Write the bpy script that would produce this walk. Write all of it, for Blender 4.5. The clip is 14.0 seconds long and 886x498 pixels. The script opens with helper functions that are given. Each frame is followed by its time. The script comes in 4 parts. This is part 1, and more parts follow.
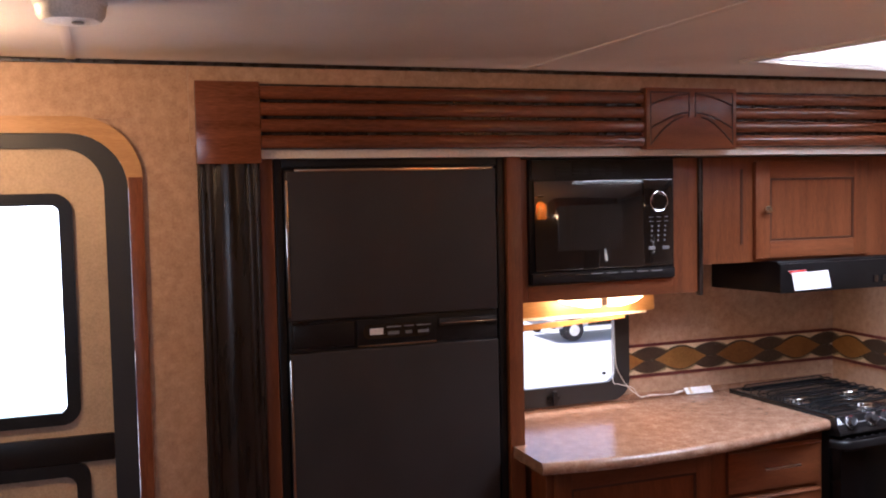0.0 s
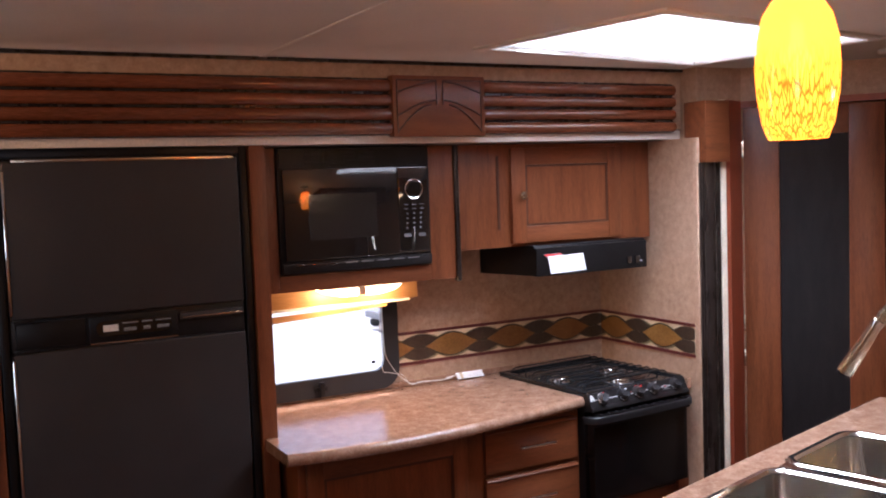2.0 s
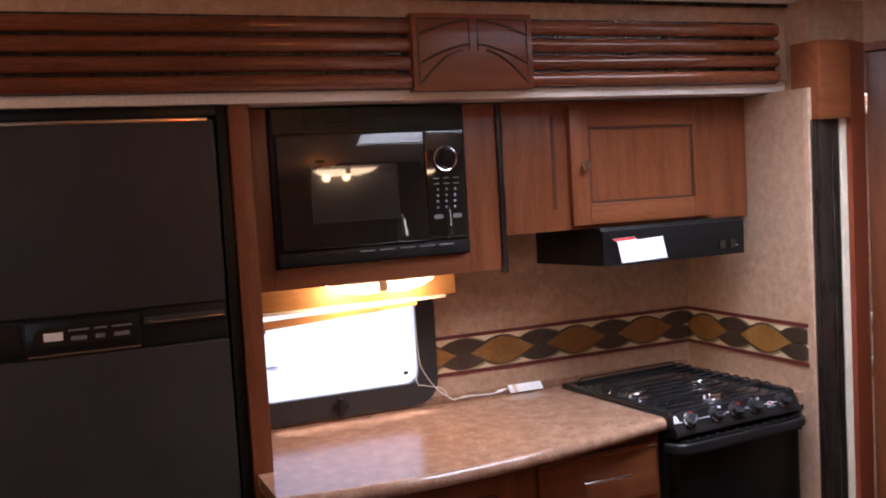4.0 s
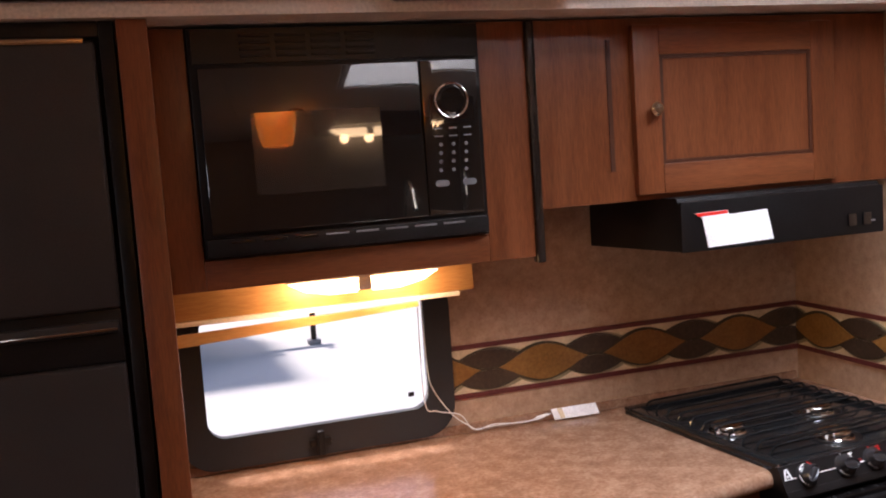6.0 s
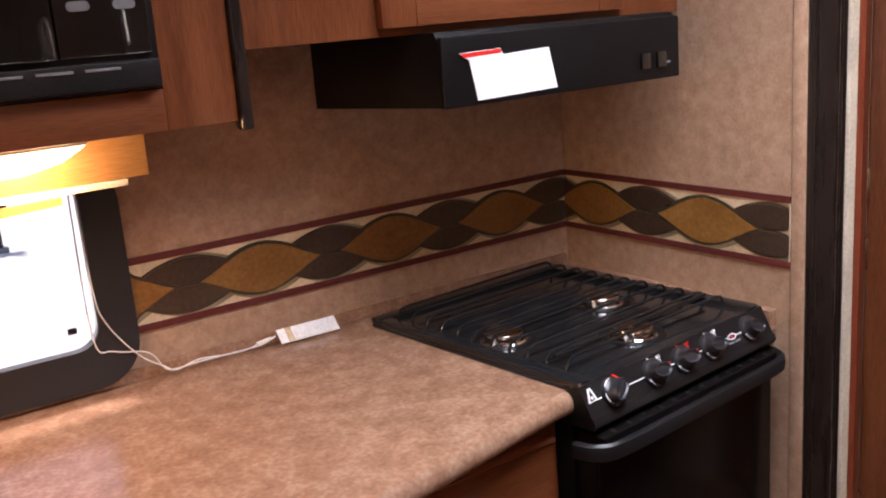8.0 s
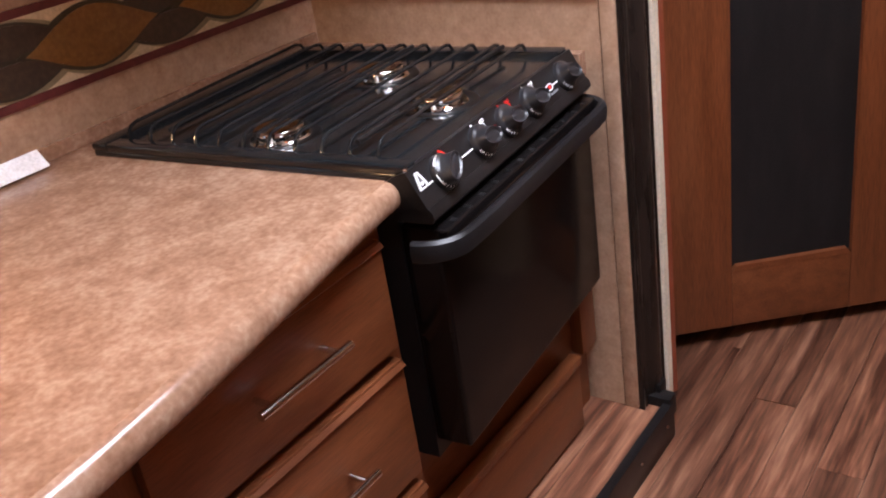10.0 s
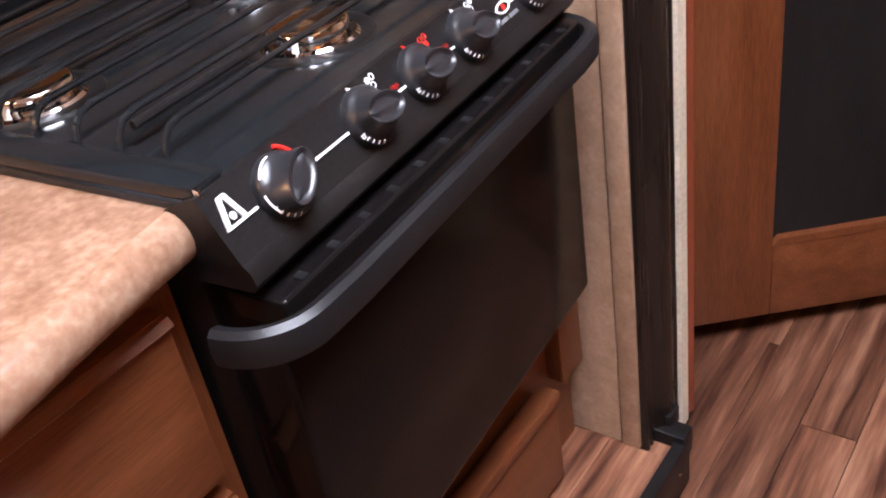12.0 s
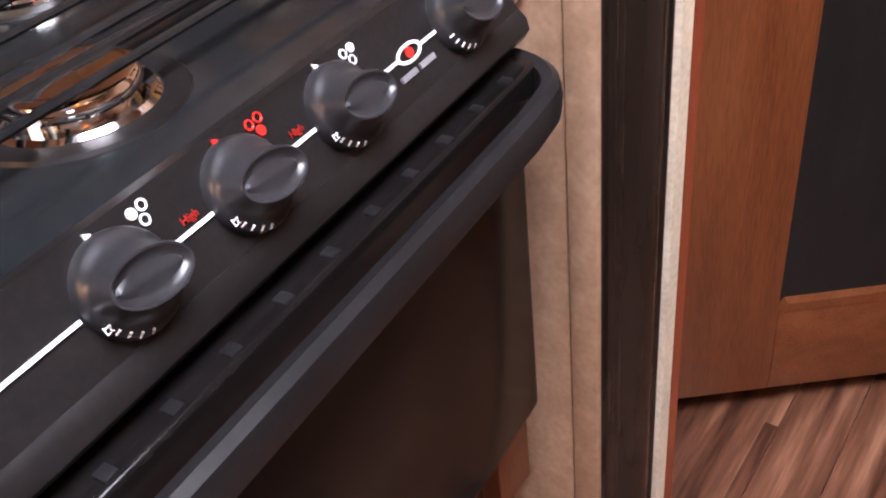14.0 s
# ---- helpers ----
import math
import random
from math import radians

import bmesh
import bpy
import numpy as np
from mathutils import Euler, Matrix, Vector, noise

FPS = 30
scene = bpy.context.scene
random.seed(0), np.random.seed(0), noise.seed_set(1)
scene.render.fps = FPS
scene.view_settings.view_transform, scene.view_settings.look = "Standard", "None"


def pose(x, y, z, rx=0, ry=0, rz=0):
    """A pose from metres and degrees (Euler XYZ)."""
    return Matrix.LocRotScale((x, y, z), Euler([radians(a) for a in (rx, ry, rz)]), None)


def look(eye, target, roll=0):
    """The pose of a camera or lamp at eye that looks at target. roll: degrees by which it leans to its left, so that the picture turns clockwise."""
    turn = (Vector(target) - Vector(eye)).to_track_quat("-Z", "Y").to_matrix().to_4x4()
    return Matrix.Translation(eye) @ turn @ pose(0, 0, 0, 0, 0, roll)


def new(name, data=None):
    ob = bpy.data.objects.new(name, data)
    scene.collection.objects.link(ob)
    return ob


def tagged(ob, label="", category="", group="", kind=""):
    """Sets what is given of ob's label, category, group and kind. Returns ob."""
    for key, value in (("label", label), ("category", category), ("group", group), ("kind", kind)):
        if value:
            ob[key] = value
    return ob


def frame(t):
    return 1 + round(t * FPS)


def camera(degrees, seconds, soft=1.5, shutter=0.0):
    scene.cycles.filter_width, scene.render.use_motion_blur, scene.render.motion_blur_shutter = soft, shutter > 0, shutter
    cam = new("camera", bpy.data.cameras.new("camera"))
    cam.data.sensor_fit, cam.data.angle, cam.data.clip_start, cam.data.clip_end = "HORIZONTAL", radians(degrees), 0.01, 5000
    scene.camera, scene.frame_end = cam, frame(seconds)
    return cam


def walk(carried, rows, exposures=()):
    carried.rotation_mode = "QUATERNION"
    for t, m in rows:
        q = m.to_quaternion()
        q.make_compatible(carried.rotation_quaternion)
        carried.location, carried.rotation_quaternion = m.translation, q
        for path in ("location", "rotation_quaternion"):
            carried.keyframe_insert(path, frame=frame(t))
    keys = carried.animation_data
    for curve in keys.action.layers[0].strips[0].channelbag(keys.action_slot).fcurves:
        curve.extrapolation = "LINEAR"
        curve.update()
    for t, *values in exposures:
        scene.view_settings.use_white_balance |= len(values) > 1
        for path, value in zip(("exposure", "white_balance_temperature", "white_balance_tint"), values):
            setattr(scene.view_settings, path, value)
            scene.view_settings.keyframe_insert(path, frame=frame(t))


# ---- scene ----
UNIT, FLOOR = 1.08, 0.20          # plan units to metres; plan height of the floor


def P(x, y, z):
    """A place of the plan in the world's metres."""
    return Vector((x * UNIT, y * UNIT, (z - FLOOR) * UNIT))


cam = camera(50.0, 14.0, soft=2.0)
PATH = [
    (0, (-0.507, -0.889, 1.761), (0.165, 0.991, 1.638), -1.2),
    (0.5, (-0.432, -0.958, 1.774), (0.331, 0.886, 1.65), -1.5),
    (1, (-0.39, -0.985, 1.751), (0.431, 0.834, 1.635), -1.4),
    (1.5, (-0.302, -1.031, 1.721), (0.566, 0.767, 1.597), -1.2),
    (2, (-0.182, -1.009, 1.727), (0.762, 0.748, 1.587), -2.1),
    (2.5, (-0.124, -1.005, 1.724), (0.843, 0.739, 1.58), -2.3),
    (3, (-0.105, -0.933, 1.724), (0.82, 0.832, 1.564), -2.2),
    (3.5, (0.06, -0.716, 1.672), (0.91, 1.089, 1.533), -2.8),
    (6, (0.682, 0.186, 1.605), (1.303, 2.077, 1.407), -3.9),
    (6.5, (0.768, 0.315, 1.559), (1.488, 2.159, 1.276), -4.5),
    (7, (0.874, 0.489, 1.535), (1.69, 2.278, 1.172), -5.2),
    (7.5, (0.931, 0.583, 1.516), (1.853, 2.306, 1.091), -4.7),
    (8, (0.933, 0.719, 1.504), (2.035, 2.319, 1.029), -4.5),
    (8.5, (0.92, 0.854, 1.49), (2.184, 2.309, 0.957), -5.6),
    (9, (0.951, 0.917, 1.456), (2.306, 2.241, 0.816), -6.8),
    (11.5, (1.372, 1.247, 1.22), (2.761, 2.204, 0.144), -10.0),
    (12, (1.54, 1.271, 1.215), (2.825, 2.348, 0.124), -10.0),
    (12.5, (1.657, 1.286, 1.208), (2.88, 2.427, 0.111), -11.2),
    (13, (1.752, 1.358, 1.188), (3.003, 2.458, 0.081), -8.8),
    (13.5, (1.824, 1.403, 1.157), (3.069, 2.405, -0.045), -8.4),
    (14, (1.841, 1.411, 1.156), (3.08, 2.42, -0.047), -7.2),
]
EXPOSURES = [(0, 0.67, 5780, 22), (3.5, 0.61, 5800, 22), (6.0, 0.26, 6550, 23), (9.0, 0.53, 6480, 24), (11.5, 1.08, 6350, 23), (14.0, 1.32, 6550, 25)]
walk(cam, [(t, look(P(*eye), P(*target), roll)) for t, eye, target, roll in PATH], EXPOSURES)

# ---- world, sun and large lights ----
world = bpy.data.worlds.new("sky")
scene.world = world
world.use_nodes = True
wn, wl = world.node_tree.nodes, world.node_tree.links
sky = wn.new("ShaderNodeTexSky")
sky.sky_type, sky.sun_disc = "NISHITA", False
sky.sun_elevation, sky.sun_rotation = radians(65), radians(20)
wn["Background"].inputs["Strength"].default_value = 0.15
wl.new(sky.outputs["Color"], wn["Background"].inputs["Color"])

sun = new("sun", bpy.data.lights.new("sun", "SUN"))
sun.data.energy, sun.data.angle, sun.data.color = 4.5, radians(6), (1.0, 0.95, 0.88)
sun.rotation_euler = (radians(25), 0, radians(200))


def area(name, at, aim, sx, sy, watts, colour):
    """An area lamp in an opening, at a plan place and aimed at another."""
    lamp = new(name, bpy.data.lights.new(name, "AREA"))
    lamp.data.shape, lamp.data.size, lamp.data.size_y = "RECTANGLE", sx, sy
    lamp.data.energy, lamp.data.color = watts, colour
    lamp.matrix_world = look(P(*at), P(*aim))
    return lamp


def bulb(name, at, watts, colour, radius=0.03):
    lamp = new(name, bpy.data.lights.new(name, "POINT"))
    lamp.data.energy, lamp.data.color, lamp.data.shadow_soft_size = watts, colour, radius
    lamp.location = P(*at)
    return lamp


WARM, DAY = (1.0, 0.62, 0.30), (0.80, 0.91, 1.0)
area("skylight_daylight", (1.88, 1.23, 2.126), (1.88, 1.24, 1.0), 0.94, 0.62, 19, DAY).data.spread = radians(125)
# fill light for the room, at an added rear window out of view
area("rear_fill_daylight", (-1.3, -1.97, 1.45), (-0.6, 1.0, 1.6), 1.2, 0.6, 5.5, DAY)
area("door_window_daylight", (-0.80, 1.915, 1.46), (-0.8, 0.0, 1.3), 0.46, 0.68, 5, DAY)
bulb("pendant_bulb", (1.22, 0.216, 1.93), 0.9, (1.0, 0.60, 0.22), 0.02)
for bx in (1.015, 1.205):
    bulb("counter_light_bulb", (bx, 2.03, 1.345), 1.5, (1.0, 0.60, 0.27), 0.02)
for bx in (1.52, 1.62):
    bulb("sink_light_bulb", (bx, -0.02, 1.815), 0.4, WARM, 0.02)
# warm fill by the entry, from a lamp added out of view
bulb("entry_fill_bulb", (-0.95, 1.25, 2.05), 15.0, (1.0, 0.62, 0.28), 0.04)

# ---- materials ----


def material(name, base, dark=None, light=None, rough=0.5, metal=0.0, scale=8.0, stretch=(1, 1, 1), fine=80.0, bump=0.1,
             vary=0.0, coat=0.0, speck=0.5, rough_vary=0.1, detail=6.0, contrast=(0.35, 0.65), spec=0.5):
    """Colour varied at two scales, with fine relief and uneven gloss. stretch lengthens the grain along an axis."""
    m = bpy.data.materials.new(name)
    m.use_nodes = True
    n, l = m.node_tree.nodes, m.node_tree.links
    b = n["Principled BSDF"]
    b.inputs["Metallic"].default_value = metal
    b.inputs["Coat Weight"].default_value = coat
    b.inputs["Coat Roughness"].default_value = 0.12
    b.inputs["Specular IOR Level"].default_value = spec
    co = n.new("ShaderNodeTexCoord")
    mp = n.new("ShaderNodeMapping")
    mp.inputs["Scale"].default_value = stretch
    info = n.new("ShaderNodeObjectInfo")
    shift = n.new("ShaderNodeVectorMath")
    shift.operation = "ADD"
    times = n.new("ShaderNodeMath")
    times.operation, times.inputs[1].default_value = "MULTIPLY", 40.0
    l.new(info.outputs["Random"], times.inputs[0])
    l.new(co.outputs["Object"], shift.inputs[0])
    l.new(times.outputs[0], shift.inputs[1])
    l.new(shift.outputs[0], mp.inputs["Vector"])
    big, small = n.new("ShaderNodeTexNoise"), n.new("ShaderNodeTexNoise")
    big.inputs["Scale"].default_value, big.inputs["Detail"].default_value = scale, detail
    small.inputs["Scale"].default_value, small.inputs["Detail"].default_value = fine, 3.0
    for t in (big, small):
        l.new(mp.outputs[0], t.inputs["Vector"])
    ramp = n.new("ShaderNodeValToRGB")
    dark = dark or tuple(0.78 * c for c in base)
    light = light or tuple(min(1, 1.18 * c) for c in base)
    e = ramp.color_ramp.elements
    e[0].position, e[1].position = contrast
    e[0].color, e[1].color = (*dark, 1), (*light, 1)
    mid = ramp.color_ramp.elements.new((contrast[0] + contrast[1]) / 2)
    mid.color = (*base, 1)
    mixv = n.new("ShaderNodeMix")
    mixv.inputs["Factor"].default_value = speck
    l.new(big.outputs["Fac"], mixv.inputs["A"])
    l.new(small.outputs["Fac"], mixv.inputs["B"])
    l.new(mixv.outputs["Result"], ramp.inputs["Fac"])
    hue = n.new("ShaderNodeHueSaturation")
    mr = n.new("ShaderNodeMapRange")
    mr.inputs["To Min"].default_value, mr.inputs["To Max"].default_value = 1 - vary, 1 + vary
    l.new(info.outputs["Random"], mr.inputs["Value"])
    l.new(mr.outputs[0], hue.inputs["Value"])
    l.new(ramp.outputs["Color"], hue.inputs["Color"])
    l.new(hue.outputs["Color"], b.inputs["Base Color"])
    rr = n.new("ShaderNodeMapRange")
    rr.inputs["To Min"].default_value = max(0.02, rough - rough_vary)
    rr.inputs["To Max"].default_value = min(1, rough + rough_vary)
    l.new(big.outputs["Fac"], rr.inputs["Value"])
    l.new(rr.outputs[0], b.inputs["Roughness"])
    if bump:
        bp = n.new("ShaderNodeBump")
        bp.inputs["Strength"].default_value, bp.inputs["Distance"].default_value = bump, 0.002
        l.new(small.outputs["Fac"], bp.inputs["Height"])
        l.new(bp.outputs["Normal"], b.inputs["Normal"])
    return m


def glass(name, tint=(1, 1, 1), rough=0.0):
    m = bpy.data.materials.new(name)
    m.use_nodes = True
    b = m.node_tree.nodes["Principled BSDF"]
    b.inputs["Base Color"].default_value = (*tint, 1)
    b.inputs["Transmission Weight"].default_value, b.inputs["Roughness"].default_value = 1.0, rough
    b.inputs["IOR"].default_value = 1.45
    return m


def glow(name, colour, strength):
    m = bpy.data.materials.new(name)
    m.use_nodes = True
    b = m.node_tree.nodes["Principled BSDF"]
    b.inputs["Base Color"].default_value = (*colour, 1)
    b.inputs["Emission Color"].default_value = (*colour, 1)
    b.inputs["Emission Strength"].default_value = strength
    return m


CHERRY = dict(dark=(0.088, 0.024, 0.008), light=(0.205, 0.066, 0.024), rough=0.36, scale=4, fine=45, bump=0.05, speck=0.45, coat=0.06, spec=0.35, vary=0.05, contrast=(0.30, 0.70))
M_wood_v = material("cherry_wood_upright", (0.150, 0.044, 0.015), stretch=(9, 9, 0.8), **CHERRY)
M_wood_h = material("cherry_wood_level", (0.150, 0.044, 0.015), stretch=(0.8, 9, 9), **CHERRY)
M_wood_dark = material("dark_glazed_cherry_bead", (0.050, 0.014, 0.006), rough=0.4, scale=6, fine=60, bump=0.04)
M_wood_gloss = material("lacquered_cherry_wood", (0.15, 0.046, 0.020), (0.09, 0.026, 0.010), (0.22, 0.07, 0.030), rough=0.18, scale=4, stretch=(0.7, 9, 9), fine=50, bump=0.03, coat=0.3)
M_maple = material("pale_maple_board", (0.40, 0.215, 0.080), (0.32, 0.165, 0.058), (0.47, 0.265, 0.11), rough=0.45, scale=4, stretch=(0.7, 9, 9), fine=60, bump=0.05)
M_espresso = material("espresso_fluted_trim", (0.013, 0.009, 0.007), (0.009, 0.006, 0.005), (0.022, 0.014, 0.011), rough=0.28, scale=5, stretch=(9, 9, 0.8), bump=0.04, coat=0.08, spec=0.35)
M_paper = material("mottled_tan_wallpaper", (0.375, 0.232, 0.148), (0.300, 0.178, 0.108), (0.455, 0.300, 0.200), rough=0.55, scale=42, fine=150, bump=0.16, speck=0.40, contrast=(0.33, 0.67))
M_ceiling = material("off_white_ceiling_board", (0.70, 0.64, 0.58), (0.65, 0.59, 0.535), (0.75, 0.685, 0.62), rough=0.6, scale=3, fine=220, bump=0.06, speck=0.5)
M_soffit = material("pale_soffit_board", (0.62, 0.54, 0.47), rough=0.5, scale=4, fine=150, bump=0.04)
M_counter = material("speckled_brown_laminate", (0.285, 0.158, 0.100), (0.200, 0.100, 0.058), (0.40, 0.252, 0.172), rough=0.18, scale=24, fine=130, bump=0.015, speck=0.48, contrast=(0.31, 0.69), rough_vary=0.06)
M_fridge = material("black_textured_fridge_front", (0.023, 0.0185, 0.0175), (0.017, 0.0140, 0.0135), (0.031, 0.025, 0.024), rough=0.45, scale=6, fine=500, bump=0.35, speck=0.6, spec=0.4)
M_black = material("black_satin_plastic", (0.0085, 0.0075, 0.0075), (0.006, 0.005, 0.005), (0.013, 0.011, 0.011), spec=0.24, rough=0.35, scale=9, fine=200, bump=0.04)
M_black_gloss = material("black_glass_front", (0.006, 0.006, 0.006), (0.004, 0.004, 0.004), (0.008, 0.008, 0.008), rough=0.028, rough_vary=0.008, scale=5, bump=0.0, coat=0.6, spec=0.9)
M_enamel = material("black_enamel", (0.009, 0.010, 0.011), (0.006, 0.007, 0.008), (0.014, 0.015, 0.016), rough=0.15, rough_vary=0.05, scale=7, fine=120, bump=0.02, coat=0.15, spec=0.4)
M_ovenglass = material("black_oven_glass", (0.005, 0.004, 0.004), (0.003, 0.003, 0.003), (0.007, 0.006, 0.006), rough=0.15, rough_vary=0.04, scale=5, fine=120, bump=0.01, spec=0.18)
M_handle = material("charcoal_moulded_handle", (0.009, 0.0085, 0.009), (0.007, 0.0065, 0.007), (0.013, 0.012, 0.013), rough=0.36, scale=12, fine=250, bump=0.06, spec=0.28)
M_hood = material("black_painted_hood", (0.007, 0.006, 0.006), (0.005, 0.004, 0.004), (0.010, 0.009, 0.009), rough=0.42, scale=9, fine=200, bump=0.04, spec=0.14)
M_knob = material("black_moulded_knob", (0.017, 0.017, 0.019), (0.012, 0.012, 0.014), (0.021, 0.021, 0.024), rough=0.30, rough_vary=0.04, scale=20, fine=250, bump=0.02)
M_mesh = material("grey_microwave_window_mesh", (0.022, 0.020, 0.018), rough=0.025, rough_vary=0.005, scale=8, fine=600, bump=0.0, coat=0.6, spec=0.9)
M_chrome = material("polished_chrome", (0.78, 0.77, 0.76), (0.70, 0.69, 0.68), (0.84, 0.83, 0.82), rough=0.08, rough_vary=0.03, metal=1.0, scale=6, bump=0.0)
M_steel = material("brushed_stainless_steel", (0.72, 0.69, 0.64), (0.62, 0.59, 0.55), (0.80, 0.77, 0.72), rough=0.13, rough_vary=0.05, metal=1.0, scale=5, fine=250, bump=0.02)
M_nickel = material("brushed_nickel", (0.66, 0.57, 0.44), rough=0.22, metal=1.0, scale=9, fine=300, bump=0.03)
M_cream = material("cream_border_paper", (0.62, 0.50, 0.33), rough=0.5, scale=18, fine=160, bump=0.05)
M_burgundy = material("burgundy_border_line", (0.10, 0.018, 0.016), rough=0.45, scale=20, bump=0.02)
M_gold = material("bronze_gold_leaf_tile", (0.215, 0.098, 0.022), (0.165, 0.070, 0.014), (0.27, 0.135, 0.036), rough=0.34, scale=9, fine=120, bump=0.06, vary=0.15)
M_olive = material("dark_umber_leaf_tile", (0.045, 0.027, 0.017), (0.032, 0.019, 0.012), (0.064, 0.040, 0.025), rough=0.32, scale=9, fine=120, bump=0.06, vary=0.12)
M_leafshade = material("grey_green_leaf_shade", (0.24, 0.20, 0.12), rough=0.45, scale=14, bump=0.03)
M_leafline = material("dark_leaf_outline", (0.040, 0.030, 0.017), rough=0.4, scale=14, bump=0.03)
M_white = material("white_plastic", (0.78, 0.76, 0.72), rough=0.4, scale=10, fine=200, bump=0.03)
M_paper_white = material("white_paper", (0.85, 0.85, 0.85), rough=0.6, scale=10, fine=200, bump=0.03)
M_ivory = material("cream_jamb_trim", (0.70, 0.60, 0.45), rough=0.45, scale=8, fine=160, bump=0.04)
M_redwood = material("red_cherry_jamb", (0.22, 0.045, 0.018), (0.16, 0.030, 0.011), (0.28, 0.062, 0.027), rough=0.4, scale=4, stretch=(9, 9, 0.8), bump=0.05)
M_darkpanel = material("charcoal_door_panel", (0.012, 0.010, 0.010), (0.008, 0.007, 0.007), (0.018, 0.015, 0.014), spec=0.2, rough=0.5, scale=7, stretch=(4, 4, 1), fine=260, bump=0.15)
M_seal = material("black_rubber_seal", (0.014, 0.014, 0.016), rough=0.5, scale=9, fine=150, bump=0.05)
M_doorskin = material("tan_door_skin", (0.40, 0.30, 0.21), rough=0.5, scale=8, fine=160, bump=0.06)
M_plank = material("brown_wood_plank", (0.165, 0.064, 0.034), (0.045, 0.015, 0.008), (0.33, 0.155, 0.090), rough=0.36, scale=5.5, stretch=(0.45, 6, 6), fine=26, bump=0.08, speck=0.30, vary=0.28, contrast=(0.36, 0.66))
M_red = material("red_print", (0.65, 0.02, 0.012), rough=0.4, scale=20, bump=0.0)
M_reddim = material("dim_red_print", (0.32, 0.014, 0.010), rough=0.4, scale=20, bump=0.0)
M_print = material("white_print", (0.8, 0.8, 0.8), rough=0.4, scale=20, bump=0.0)
M_greyprint = material("grey_print", (0.20, 0.20, 0.21), rough=0.4, scale=20, bump=0.0)
M_dimprint = material("dim_grey_print", (0.15, 0.15, 0.155), rough=0.45, scale=20, bump=0.0)
M_asphalt = material("pale_sunlit_pavement", (0.56, 0.55, 0.53), (0.48, 0.47, 0.46), (0.62, 0.61, 0.59), rough=0.85, scale=0.5, fine=30, bump=0.3)
M_rv = material("white_trailer_skin", (0.72, 0.72, 0.70), rough=0.35, scale=2, fine=60, bump=0.02)
M_tyre = material("black_tyre", (0.02, 0.02, 0.02), rough=0.8, scale=12, fine=120, bump=0.2)
M_lens = glow("lit_frosted_lens", (1.0, 0.72, 0.40), 9.0)
M_glass = glass("clear_window_glass")
M_skyglow = glow("bright_sky", (0.95, 0.98, 1.0), 3.5)

# amber glass of the pendant, lit from inside, with a cane pattern
M_amber = bpy.data.materials.new("amber_cane_glass")
M_amber.use_nodes = True
_n, _l = M_amber.node_tree.nodes, M_amber.node_tree.links
_b = _n["Principled BSDF"]
_co, _mp = _n.new("ShaderNodeTexCoord"), _n.new("ShaderNodeMapping")
_mp.inputs["Scale"].default_value = (1.0, 1.0, 0.14)
_v = _n.new("ShaderNodeTexVoronoi")
_v.feature, _v.inputs["Scale"].default_value = "DISTANCE_TO_EDGE", 150.0
_r = _n.new("ShaderNodeValToRGB")
_r.color_ramp.elements[0].color, _r.color_ramp.elements[1].color = (0.40, 0.075, 0.002, 1), (1.0, 0.38, 0.022, 1)
_r.color_ramp.elements[0].position, _r.color_ramp.elements[1].position = 0.02, 0.22
_l.new(_co.outputs["Object"], _mp.inputs["Vector"])
_l.new(_mp.outputs[0], _v.inputs["Vector"])
_l.new(_v.outputs["Distance"], _r.inputs["Fac"])
_sx, _mr, _mx = _n.new("ShaderNodeSeparateXYZ"), _n.new("ShaderNodeMapRange"), _n.new("ShaderNodeMix")
_mr.inputs["From Min"].default_value, _mr.inputs["From Max"].default_value = 0.115, 0.19
_mx.data_type = "RGBA"
_mx.inputs["B"].default_value = (1.0, 0.32, 0.018, 1)
_l.new(_co.outputs["Object"], _sx.inputs[0])
_l.new(_sx.outputs["Z"], _mr.inputs["Value"])
_l.new(_mr.outputs[0], _mx.inputs["Factor"])
_l.new(_r.outputs["Color"], _mx.inputs["A"])
_l.new(_mx.outputs["Result"], _b.inputs["Base Color"])
_l.new(_mx.outputs["Result"], _b.inputs["Emission Color"])
_b.inputs["Emission Strength"].default_value = 2.0
_b.inputs["Roughness"].default_value = 0.15
_b.inputs["Transmission Weight"].default_value = 0.45

# ---- mesh helpers, all in plan units ----


def box(bm, x0, x1, y0, y1, z0, z1, bevel=0.0, seg=2):
    ret = bmesh.ops.create_cube(bm, size=1.0)
    m = Matrix.Translation(((x0 + x1) / 2, (y0 + y1) / 2, (z0 + z1) / 2)) @ Matrix.Diagonal((abs(x1 - x0), abs(y1 - y0), abs(z1 - z0), 1))
    bmesh.ops.transform(bm, matrix=m, verts=ret["verts"])
    if bevel:
        edges = list({e for v in ret["verts"] for e in v.link_edges})
        bmesh.ops.bevel(bm, geom=edges, offset=bevel, segments=seg, affect="EDGES", profile=0.6)
    return bm


def rod(bm, a, b, r0, r1=None, seg=20):
    a, b = Vector(a), Vector(b)
    m = Matrix.Translation((a + b) / 2) @ (b - a).to_track_quat("Z", "Y").to_matrix().to_4x4()
    bmesh.ops.create_cone(bm, cap_ends=True, segments=seg, radius1=r0, radius2=r0 if r1 is None else r1, depth=(b - a).length, matrix=m)
    return bm


